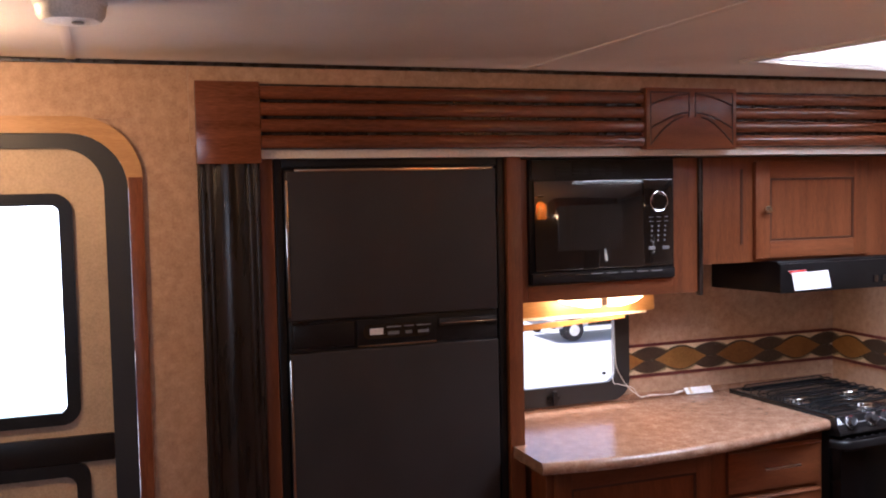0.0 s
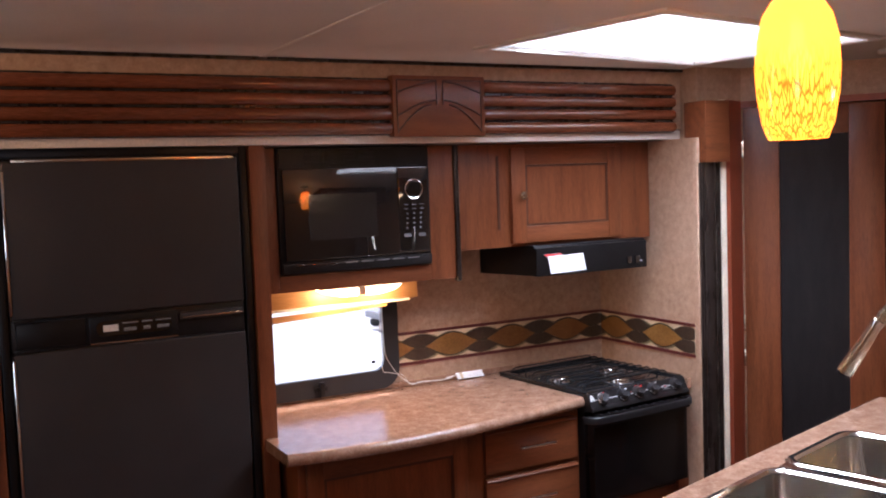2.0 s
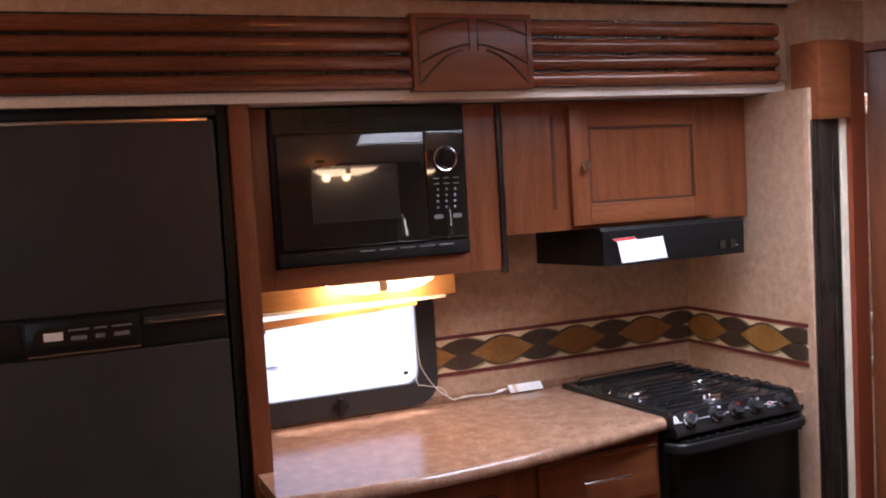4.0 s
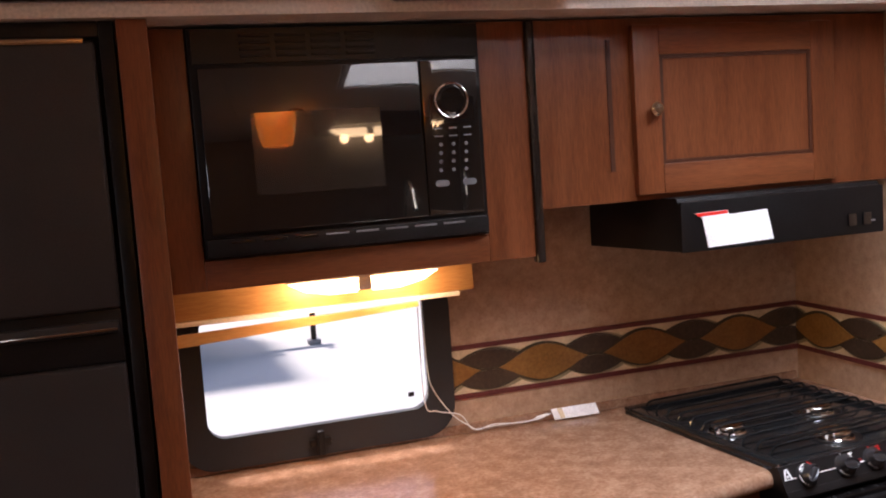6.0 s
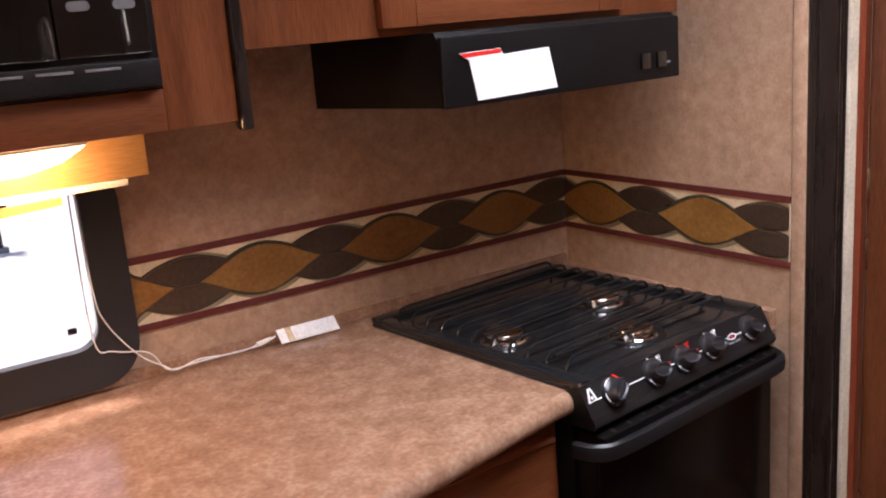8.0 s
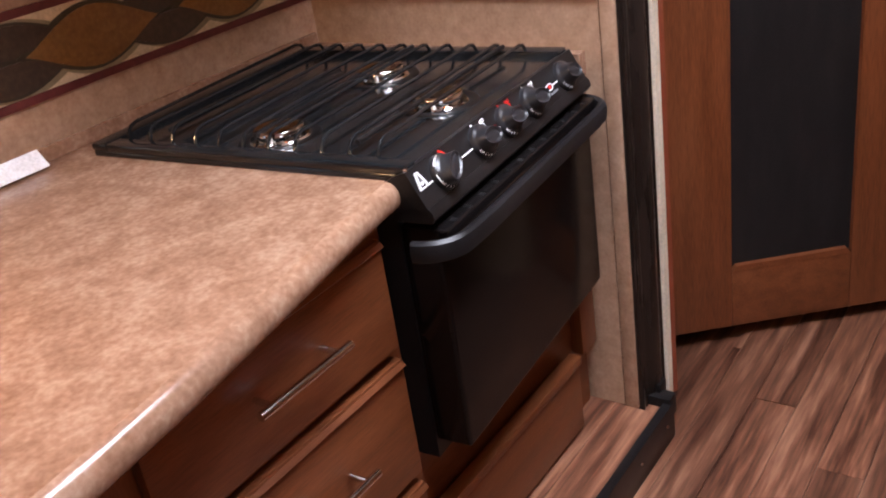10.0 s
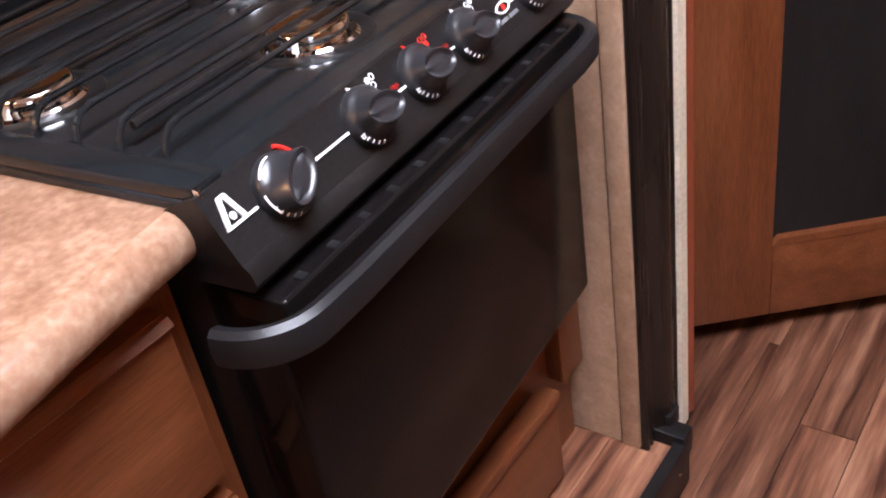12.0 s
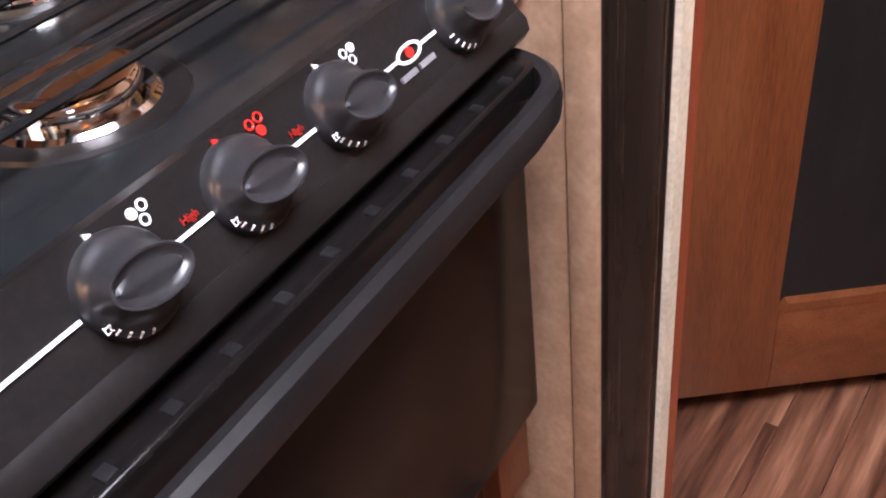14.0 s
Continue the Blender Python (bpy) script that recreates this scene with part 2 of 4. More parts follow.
def tube(bm, pts, r, seg=10, close=False):
    """A round bar along points."""
    pts = [Vector(p) for p in pts]
    rings = []
    for i, p in enumerate(pts):
        d = (pts[min(i + 1, len(pts) - 1)] - pts[max(i - 1, 0)]).normalized()
        q = d.to_track_quat("Z", "Y")
        rings.append([bm.verts.new(p + q @ Vector((r * math.cos(2 * math.pi * k / seg), r * math.sin(2 * math.pi * k / seg), 0))) for k in range(seg)])
    for a, b in zip(rings, rings[1:]):
        for k in range(seg):
            bm.faces.new((a[k], a[(k + 1) % seg], b[(k + 1) % seg], b[k]))
    bm.faces.new(rings[0][::-1])
    bm.faces.new(rings[-1])
    return bm


def prism(bm, pts, axis, a, b):
    """A flat outline drawn out along an axis from a to b. Outline in the two other axes, in order."""
    n = "xyz".index(axis)

    def at(p, d):
        c = list(p)
        c.insert(n, d)
        return bm.verts.new(c)
    lo, hi = [at(p, a) for p in pts], [at(p, b) for p in pts]
    k = len(pts)
    bm.faces.new(lo)
    bm.faces.new(hi[::-1])
    for i in range(k):
        bm.faces.new((lo[i], hi[i], hi[(i + 1) % k], lo[(i + 1) % k]))
    bmesh.ops.recalc_face_normals(bm, faces=bm.faces)
    return bm


def rounded(x0, x1, z0, z1, r, seg=6):
    out = []
    for cx, cz, a0 in ((x1 - r, z1 - r, 0), (x0 + r, z1 - r, 90), (x0 + r, z0 + r, 180), (x1 - r, z0 + r, 270)):
        for k in range(seg + 1):
            a = radians(a0 + 90 * k / seg)
            out.append((cx + r * math.cos(a), cz + r * math.sin(a)))
    return out


def ring(bm, outer, inner, y0, y1):
    """A frame between two outlines of equal count in x and z, from y0 to y1."""
    k = len(outer)
    vs = [[bm.verts.new((p[0], y, p[1])) for p in loop] for loop, y in ((outer, y0), (inner, y0), (inner, y1), (outer, y1))]
    for a, b in zip(vs, vs[1:] + vs[:1]):
        for i in range(k):
            bm.faces.new((a[i], a[(i + 1) % k], b[(i + 1) % k], b[i]))
    bmesh.ops.recalc_face_normals(bm, faces=bm.faces)
    return bm


def lathe(bm, centre, profile, seg=28):
    """A turned shape about an upright axis: profile of (radius, height)."""
    cx, cy, cz = centre
    rows = [[bm.verts.new((cx + r * math.cos(2 * math.pi * k / seg), cy + r * math.sin(2 * math.pi * k / seg), cz + h)) for k in range(seg)] for r, h in profile]
    for a, b in zip(rows, rows[1:]):
        for k in range(seg):
            bm.faces.new((a[k], a[(k + 1) % seg], b[(k + 1) % seg], b[k]))
    return bm


def spun(bm, at, axis, profile, seg=24):
    """A turned shape about any axis through a place: profile of (radius, distance)."""
    tmp = bmesh.new()
    lathe(tmp, (0, 0, 0), profile, seg)
    tmp.transform(Matrix.Translation(at) @ Vector(axis).to_track_quat("Z", "Y").to_matrix().to_4x4())
    me = bpy.data.meshes.new("spun")
    tmp.to_mesh(me)
    tmp.free()
    bm.from_mesh(me)
    bpy.data.meshes.remove(me)
    return bm


def to_mesh(name, bm, mat, base):
    bm.transform(Matrix.Translation(-base) @ Matrix.Translation((0, 0, -FLOOR * UNIT)) @ Matrix.Scale(UNIT, 4))
    me = bpy.data.meshes.new(name)
    bm.to_mesh(me)
    bm.free()
    me.materials.append(mat)
    me.shade_smooth()
    me.set_sharp_from_angle(angle=radians(38))
    return me


def centre_base(bm):
    xs = [v.co for v in bm.verts]
    lo = [min(v[i] for v in xs) for i in range(3)]
    hi = [max(v[i] for v in xs) for i in range(3)]
    return P((lo[0] + hi[0]) / 2, (lo[1] + hi[1]) / 2, lo[2])


def solo(name, bm, mat, label="", category="", group="", kind=""):
    """A thing, or a piece of the setting, that is one mesh."""
    base = centre_base(bm)
    ob = new(name, to_mesh(name, bm, mat, base))
    ob.location = base
    return tagged(ob, label, category, group, kind)


def thing(name, at, label="", category="", group="", kind=""):
    """An Empty at a thing's base, to carry its parts."""
    ob = new(name)
    ob.location = P(*at)
    ob.empty_display_size = 0.05
    return tagged(ob, label, category, group, kind)


def part(name, bm, mat, parent, label=""):
    """One mesh under a thing, or under a part of one."""
    base = Vector(parent.location)
    up = parent.parent
    while up:
        base += up.location
        up = up.parent
    ob = new(name, to_mesh(name, bm, mat, base))
    ob.parent = parent
    return tagged(ob, label) if label else ob


def B(*a, **k):
    return box(bmesh.new(), *a, **k)


# ---- the setting ----
CEIL, WALL, BACK, SIDE = 2.13, 1.86, 2.29, 2.36       # ceiling, main wall, slide-out's back wall and side wall
SLF, MAINF = 0.27, 0.20                               # floor of the slide-out, and of the room

# main wall: entry door side, over the slide-out, and the slide-out's box
bm = bmesh.new()
box(bm, -0.40, -0.252, WALL, WALL + 0.06, MAINF, CEIL)
box(bm, -1.20, -0.40, WALL, WALL + 0.06, 1.975, CEIL)
box(bm, -2.40, -1.20, WALL, WALL + 0.06, MAINF, CEIL)
ring(bm, rounded(-1.205, -0.395, MAINF, 1.98, 0.004, 8), rounded(-1.19, -0.43, MAINF + 0.01, 1.945, 0.15, 8), WALL + 0.003, WALL + 0.05)
solo("wall_north_1", bm, M_paper, kind="structure")
solo("wall_north_2", B(-0.27, 2.52, 1.835, WALL + 0.06, 1.90, CEIL), M_paper, kind="structure")
bm = bmesh.new()
box(bm, -0.27, 0.78, BACK, BACK + 0.05, SLF, 1.86)
box(bm, 1.335, 2.42, BACK, BACK + 0.05, SLF, 1.86)
box(bm, 0.78, 1.335, BACK, BACK + 0.05, SLF, 0.985)
box(bm, 0.78, 1.335, BACK, BACK + 0.05, 1.30, 1.86)
solo("wall_slide_back", bm, M_paper, kind="structure")
bm = bmesh.new()
box(bm, SIDE, SIDE + 0.06, 1.708, BACK, SLF, 1.86)
solo("wall_slide_side", bm, M_paper, kind="structure")
solo("corner_trim", B(SIDE - 0.004, SIDE + 0.05, 1.680, 1.706, SLF, 1.86, bevel=0.004), M_paper, kind="structure")
solo("wall_slide_left", B(-0.33, -0.27, 1.87, BACK + 0.05, SLF, 1.86), M_paper, kind="structure")
solo("ceiling_slide", B(-0.25, 2.42, 1.84, BACK + 0.05, 1.862, 1.895), M_soffit, kind="structure")

# ceiling with its opening, seams and edge trim
SKYW, SKYD = 0.500, 0.330                             # half width and half depth of the skylight
SKYM = Matrix.Translation((1.88, 1.23, 0)) @ Matrix.Rotation(radians(10), 4, "Z")
bm = bmesh.new()
hole = [(SKYM @ Vector((a * SKYW, b * SKYD, 0))).to_2d() for a, b in ((-1, -1), (1, -1), (1, 1), (-1, 1))]
rim = [Vector(c) for c in ((-2.40, -1.95), (3.40, -1.95), (3.40, WALL + 0.06), (-2.40, WALL + 0.06))]
for i in range(4):
    j = (i + 1) % 4
    prism(bm, [rim[i], rim[j], hole[j], hole[i]], "z", CEIL, CEIL + 0.05)
bmesh.ops.remove_doubles(bm, verts=bm.verts, dist=0.0001)
solo("ceiling", bm, M_ceiling, kind="structure")
for sx in (-0.57, 0.74):
    solo("ceiling_seam", B(sx - 0.012, sx + 0.012, -1.95, WALL, CEIL - 0.003, CEIL + 0.001, bevel=0.001), M_ceiling, kind="structure")
solo("trim_ceiling", B(-2.40, 2.52, 1.820, 1.834, CEIL - 0.012, CEIL, bevel=0.003), M_espresso, kind="structure")

# walls round the rest of the room
bm = bmesh.new()
for x0, x1, z0, z1 in ((-2.4, -1.9, MAINF, CEIL), (-0.7, 3.46, MAINF, CEIL), (-1.9, -0.7, MAINF, 1.12), (-1.9, -0.7, 1.75, CEIL)):
    box(bm, x0, x1, -1.95, -1.90, z0, z1)
solo("wall_south", bm, M_paper, kind="structure")
solo("wall_west", B(-2.45, -2.40, -1.95, WALL + 0.06, MAINF, CEIL), M_paper, kind="structure")
solo("wall_east", B(2.93, 2.99, -1.95, 1.30, MAINF, CEIL), M_paper, kind="structure")

# unseen walls added behind the corner door, to stop outside light leaking under it
bm = bmesh.new()
box(bm, 3.40, 3.46, -1.90, 1.98, MAINF - 0.06, CEIL + 0.05)
box(bm, 2.42, 3.40, 1.922, 1.98, MAINF - 0.06, CEIL + 0.05)
solo("wall_closet", bm, M_paper, kind="structure")

# floors
solo("floor_base", B(-2.40, 3.40, -1.95, 1.92, MAINF - 0.06, MAINF - 0.008), M_plank, kind="structure")
solo("floor_slide_base", B(-0.33, 2.42, 1.645, BACK, SLF - 0.05, SLF - 0.006), M_plank, kind="structure")

# corner wall with its door, set at an angle between the slide-out and the east wall
CORNER = Matrix(((0.629, 0.777, 0, 2.655), (-0.777, 0.629, 0, 1.742), (0, 0, 1, 0), (0, 0, 0, 1)))


def corner(bm):
    bm.transform(CORNER)
    return bm


bm = bmesh.new()
box(bm, -0.01, 0.55, 0.0, 0.05, 2.00, CEIL)
box(bm, 0.535, 0.60, 0.0, 0.05, MAINF, CEIL)
solo("wall_corner", corner(bm), M_paper, kind="structure")
solo("wall_behind_post", B(2.422, 2.66, 1.745, 1.92, MAINF, CEIL), M_paper, kind="structure")
solo("trim_jamb_cream", prism(bmesh.new(), [(2.468, 1.668), (2.490, 1.668), (2.490, 1.745), (2.468, 1.745)], "z", 0.215, 2.0), M_ivory, kind="structure")
solo("trim_jamb_red", prism(bmesh.new(), [(2.4915, 1.674), (2.511, 1.668), (2.522, 1.674), (2.640, 1.735), (2.640, 1.746), (2.4915, 1.745)], "z", 0.215, 2.0), M_redwood, kind="structure")
bm = bmesh.new()
box(bm, -0.02, 0.54, -0.008, 0.045, 1.975, 2.0)
box(bm, 0.515, 0.54, -0.008, 0.045, MAINF, 1.975)
solo("trim_door_frame", corner(bm), M_redwood, kind="structure")

door = thing("door_1", (2.655, 1.742, 0.235), "closed cherry-framed door with a charcoal panel beside the kitchen", "door", kind="structure")
DW, D0, D1 = 0.51, 0.235, 1.97
part("stile", corner(B(0.002, 0.135, 0.0, 0.035, D0, D1, bevel=0.003)), M_wood_v, door)
part("stile", corner(B(0.385, DW, 0.0, 0.035, D0, D1, bevel=0.003)), M_wood_v, door)
part("top_rail", corner(B(0.135, 0.385, 0.0, 0.035, 1.86, D1, bevel=0.003)), M_wood_h, door)
part("bottom_rail", corner(B(0.135, 0.385, 0.0, 0.035, D0, 0.365, bevel=0.003)), M_wood_h, door)
part("panel", corner(B(0.13, 0.39, 0.012, 0.028, 0.36, 1.865)), M_darkpanel, door, "charcoal textured door panel")
bm = bmesh.new()
prism(bm, [(0.135, 0.365), (0.385, 0.365), (0.375, 0.378), (0.145, 0.378)], "y", -0.001, 0.012)
part("bead", corner(bm), M_wood_h, door)
for hz in (0.40, 0.95, 1.09, 1.78):
    bm = bmesh.new()
    box(bm, -0.012, 0.004, -0.006, 0.006, hz, hz + 0.065, bevel=0.002)
    for k in (0.012, 0.032, 0.052):
        rod(bm, (-0.004, -0.009, hz + k), (-0.004, -0.004, hz + k), 0.003, seg=8)
    part("hinge", corner(bm), M_nickel, door, "nickel butt hinge")

# fluted posts and their blocks at both ends of the slide-out
def fluted(x0, x1, y, z0, z1, widths):
    """An upright board of half-round reeds of the given relative widths, facing -y."""
    total = sum(widths)
    pts = [(x0, y + 0.045), (x0, y + 0.006)]
    x = x0
    for wd in widths:
        w = (x1 - x0) * wd / total
        for k in range(1, 10):
            a = math.pi * k / 10
            pts.append((x + w * k / 10, y + 0.006 - min(0.016, 0.26 * w) * math.sin(a)))
        x += w
        pts.append((x, y + 0.006))
    pts.append((x1, y + 0.045))
    return prism(bmesh.new(), pts, "z", z0, z1)


solo("post_left", fluted(-0.250, -0.082, 1.832, MAINF, 1.847, (1, 1, 5, 1, 1)), M_espresso, kind="structure")
bm = fluted(2.362, 2.466, 1.668, MAINF, 1.765, (1, 1, 5, 1, 1))
solo("post_right", bm, M_espresso, kind="structure")
lb = bmesh.new()
box(lb, -0.255, -0.078, 1.812, 1.865, 1.847, 2.077, bevel=0.003)
solo("block_left", lb, M_wood_gloss, kind="structure")
bm = bmesh.new()
box(bm, 2.368, 2.490, 1.645, 1.76, 1.765, 1.995, bevel=0.003)
solo("block_right", bm, M_wood_h, kind="structure")

# moulded fascia over the slide-out: four half-round rails each side of a carved block
fas = thing("fascia", (1.1, 1.82, 1.885), "cherry fascia board with half-round rails over the kitchen", "moulding", kind="structure")
def rails(x0, x1):
    z0, z1, n = 1.887, 2.072, 4
    part("backing", B(x0, x1, 1.826, 1.838, z0, z1), M_espresso, fas)
    h = (z1 - z0) / n
    for i in range(n):
        c = z0 + h * (i + 0.5)
        pts = [(1.834, c - h * 0.46), (1.834, c + h * 0.40)]
        for k in range(9):
            a = math.pi / 2 - math.pi * k / 8
            pts.append((1.824 - 0.020 * math.cos(a), c + h * 0.43 * math.sin(a) - h * 0.03))
        part("rail", prism(bmesh.new(), pts, "x", x0, x1), M_wood_gloss, fas)


rails(-0.078, 1.160)
rails(1.508, 2.372)
blk = part("carved_block", B(1.160, 1.508, 1.796, 1.836, 1.880, 2.080, bevel=0.004), M_wood_h, fas, "carved cherry block with a tent-shaped relief")
cx = 1.334
for s in (-1, 1):
    for (xa, za, xb, zb) in ((0.012, 2.062, 0.155, 2.025), (0.012, 2.000, 0.155, 1.950), (0.035, 1.985, 0.155, 1.900)):
        pts = []
        for k in range(9):
            u = k / 8
            pts.append((cx + s * (xa + (xb - xa) * u), 1.7955, za + (zb - za) * (u ** 1.6)))
        part("groove", tube(bmesh.new(), pts, 0.0034, 6), M_wood_dark, blk)
    part("groove", tube(bmesh.new(), [(cx + s * 0.012, 1.7955, 2.065), (cx + s * 0.012, 1.7955, 1.985)], 0.0026, 6), M_wood_dark, blk)
    part("groove", tube(bmesh.new(), [(cx + s * 0.158, 1.7955, 2.065), (cx + s * 0.158, 1.7955, 1.893)], 0.0026, 6), M_wood_dark, blk)
    part("groove", tube(bmesh.new(), [(cx + s * 0.012, 1.7955, 2.065), (cx + s * 0.158, 1.7955, 2.065)], 0.0026, 6), M_wood_dark, blk)

# printed border on the backsplash
bz0, bz1 = 1.022, 1.152
def leaf(c, z, w, h, place, lo, hi, tail=1.0):
    """A leaf with drawn-out tips, w wide and h high, cut off at lo and hi. place puts it on a wall."""
    pts = []
    for side in (1, -1):
        for k in range(14):
            u = side * (-1 + 2 * k / 14)
            swell = (1 - tail) * (1 - u * u) ** 0.8 + tail * (0.5 + 0.5 * math.cos(math.pi * u)) ** 0.72
            pts.append((c + w / 2 * u, z + side * h / 2 * swell))
    pts = [(min(max(x, lo), hi), y) for x, y in pts]
    kept = [p for i, p in enumerate(pts) if (Vector(p) - Vector(pts[i - 1])).length > 0.0004]
    return place(kept)


def on_back(d):
    return lambda pts: prism(bmesh.new(), pts, "y", BACK - d, BACK - 0.0005)


def on_side(d):
    return lambda pts: prism(bmesh.new(), pts, "x", SIDE - d, SIDE - 0.0005)


def band(name, x0, x1, where):
    b = thing(name, (x0, BACK, bz0) if where == "back" else (SIDE, x0, bz0), "cream wallpaper border with bronze and umber leaf shapes", "wall border", kind="structure")
    put = on_back if where == "back" else on_side
    part("band", put(0.002)([(x0, bz0), (x1, bz0), (x1, bz1), (x0, bz1)]), M_cream, b)
    for z in (bz0, bz1 - 0.012):
        part("line", put(0.0045)([(x0, z), (x1, z), (x1, z + 0.012), (x0, z + 0.012)]), M_burgundy, b)
    return b, put


def leaves(b, put, centres, x0, x1, way=1):
    zc, lo, hi = (bz0 + bz1) / 2, x0 + 0.002, x1 - 0.002
    for c, gold in centres:
        if gold:
            part("leaf", leaf(c + way * 0.006, zc - 0.006, 0.262, 0.100, put(0.0040), lo, hi, 0.8), M_leafshade, b)
            part("leaf", leaf(c, zc, 0.262, 0.098, put(0.0054), lo, hi, 0.8), M_leafline, b)
            part("leaf", leaf(c + way * 0.002, zc - 0.001, 0.236, 0.087, put(0.0066), lo, hi, 0.8), M_gold, b, "bronze gold leaf shape")
        else:
            for s in (-1, 1):
                part("leaf", leaf(c + way * 0.010, zc + s * 0.0275 - 0.002, 0.176, 0.054, put(0.0030), lo, hi, 0.35), M_leafshade, b)
                part("leaf", leaf(c, zc + s * 0.025, 0.172, 0.052, put(0.0046), lo, hi, 0.35), M_leafline, b)
                part("leaf", leaf(c, zc + s * 0.025, 0.156, 0.044, put(0.0058), lo, hi, 0.35), M_olive, b, "dark umber leaf shape")


b, put = band("trim_border_back", 1.372, SIDE - 0.003, "back")
leaves(b, put, [(1.47, False), (1.61, True), (1.75, False), (1.89, True), (2.03, False), (2.170, True), (2.315, False), (1.325, True)], 1.372, SIDE - 0.003)
b, put = band("trim_border_left", 0.70, 0.742, "back")
b, put = band("trim_border_side", 1.708, BACK - 0.003, "side")
leaves(b, put, [(2.325, False), (2.190, True), (2.045, False), (1.895, True), (1.750, False)], 1.708, BACK - 0.003, -1)

# ---- entry door ----
ed = thing("door_2", (-0.8, 1.86, 0.25), "tan entry door with a tall bright window and black seals", "door", kind="structure")
part("door_skin", ring(bmesh.new(), rounded(-1.12, -0.50, 0.28, 1.895, 0.11, 8), rounded(-0.985, -0.612, 1.178, 1.745, 0.03, 8), 1.862, 1.90), M_doorskin, ed)
part("seal", ring(bmesh.new(), rounded(-1.18, -0.438, 0.22, 1.935, 0.15, 8), rounded(-1.12, -0.50, 0.28, 1.895, 0.11, 8), 1.852, 1.90), M_seal, ed)
w2 = part("window_frame", ring(bmesh.new(), rounded(-1.015, -0.582, 1.148, 1.775, 0.05, 8), rounded(-0.985, -0.618, 1.182, 1.742, 0.02, 8), 1.850, 1.875), M_black, ed)
part("pane", B(-0.99, -0.61, 1.885, 1.888, 1.178, 1.746), M_glass, ed)
part("threshold_bar", B(-1.12, -0.50, 1.850, 1.861, 1.04, 1.115, bevel=0.004), M_black, ed)
part("lower_panel", ring(bmesh.new(), rounded(-1.05, -0.565, 0.36, 1.04, 0.04, 8), rounded(-1.01, -0.602, 0.40, 1.005, 0.03, 8), 1.851, 1.862), M_black, ed)
top = rounded(-1.22, -0.398, 1.2, 1.980, 0.17, 10)
inn = rounded(-1.18, -0.438, 1.2, 1.935, 0.15, 10)
arch = ring(bmesh.new(), top, inn, 1.845, 1.86)
bmesh.ops.delete(arch, geom=[v for v in arch.verts if v.co.z < 1.75], context="VERTS")
box(arch, -0.436, -0.400, 1.845, 1.86, 1.815, 1.83)
solo("trim_entry_arch", arch, M_maple, kind="structure")
solo("trim_entry_jamb", B(-0.437, -0.400, 1.843, 1.861, MAINF, 1.815, bevel=0.003), M_wood_v, kind="structure")

# rear window, added out of the walk's view to bring fill light into the room
for x0, x1 in ((-1.9, -0.7),):
    w = thing("window_rear_added", ((x0 + x1) / 2, -1.9, 1.12), "black framed window added out of view in the rear wall", "window", kind="structure")
    part("window_frame", ring(bmesh.new(), rounded(x0 - 0.03, x1 + 0.03, 1.09, 1.78, 0.05), rounded(x0 + 0.02, x1 - 0.02, 1.14, 1.73, 0.03), -1.899, -1.88), M_black, w)

# skylight: a flush frame and pane, with bright sky over it
sk = thing("window_skylight", (1.88, 1.23, CEIL), "large white-framed skylight full of daylight in the ceiling", "skylight", kind="structure")


def in_sky(bm):
    bm.transform(SKYM)
    return bm


bm = bmesh.new()
W2, D2 = SKYW + 0.035, SKYD + 0.035
box(bm, -W2, -SKYW, -D2, D2, CEIL - 0.010, CEIL, bevel=0.003)
box(bm, SKYW, W2, -D2, D2, CEIL - 0.010, CEIL, bevel=0.003)
box(bm, -SKYW, SKYW, -D2, -SKYD, CEIL - 0.010, CEIL, bevel=0.003)
box(bm, -SKYW, SKYW, SKYD, D2, CEIL - 0.010, CEIL, bevel=0.003)
part("frame", in_sky(bm), M_ceiling, sk)
part("pane", in_sky(B(0.001 - SKYW, SKYW - 0.001, 0.001 - SKYD, SKYD - 0.001, CEIL + 0.003, CEIL + 0.007)), M_glass, sk).visible_shadow = False
solo("backdrop_sky", in_sky(B(0.002 - SKYW, SKYW - 0.002, 0.002 - SKYD, SKYD - 0.002, CEIL + 0.012, CEIL + 0.020)), M_skyglow, kind="structure")

# ---- kitchen ----
# counter with a bowed front
def bow(x):
    t = (x - 0.72) / (1.838 - 0.72)
    return 1.647 - 0.30 * t * (1 - t) ** 1.4 + 0.083 * t


N = 26
front = [(0.700 + (1.838 - 0.700) * k / N, bow(0.700 + (1.838 - 0.700) * k / N)) for k in range(N + 1)]
wt = thing("worktop", (1.2, 1.95, 0.902), "speckled brown laminate worktop with a bowed rounded front edge", "worktop")
part("top", prism(bmesh.new(), front + [(1.838, BACK - 0.002), (0.700, BACK - 0.002)], "z", 0.904, 0.940), M_counter, wt)
nose = bmesh.new()
rows = []
for k, (x, y) in enumerate(front):
    xa, ya = front[max(k - 1, 0)]
    xb, yb = front[min(k + 1, N)]
    d = Vector((xb - xa, yb - ya, 0)).normalized()
    out = Vector((d.y, -d.x, 0))
    rows.append([nose.verts.new(Vector((x, y, 0.9215)) + out * (0.016 * math.sin(a)) + Vector((0, 0, 0.0188 * math.cos(a)))) for a in [math.pi * j / 8 for j in range(9)]])
for q, r in zip(rows, rows[1:]):
    for j in range(8):
        nose.faces.new((q[j], q[j + 1], r[j + 1], r[j]))
for q in (rows[0], rows[-1]):
    nose.faces.new(q)
bmesh.ops.recalc_face_normals(nose, faces=nose.faces)
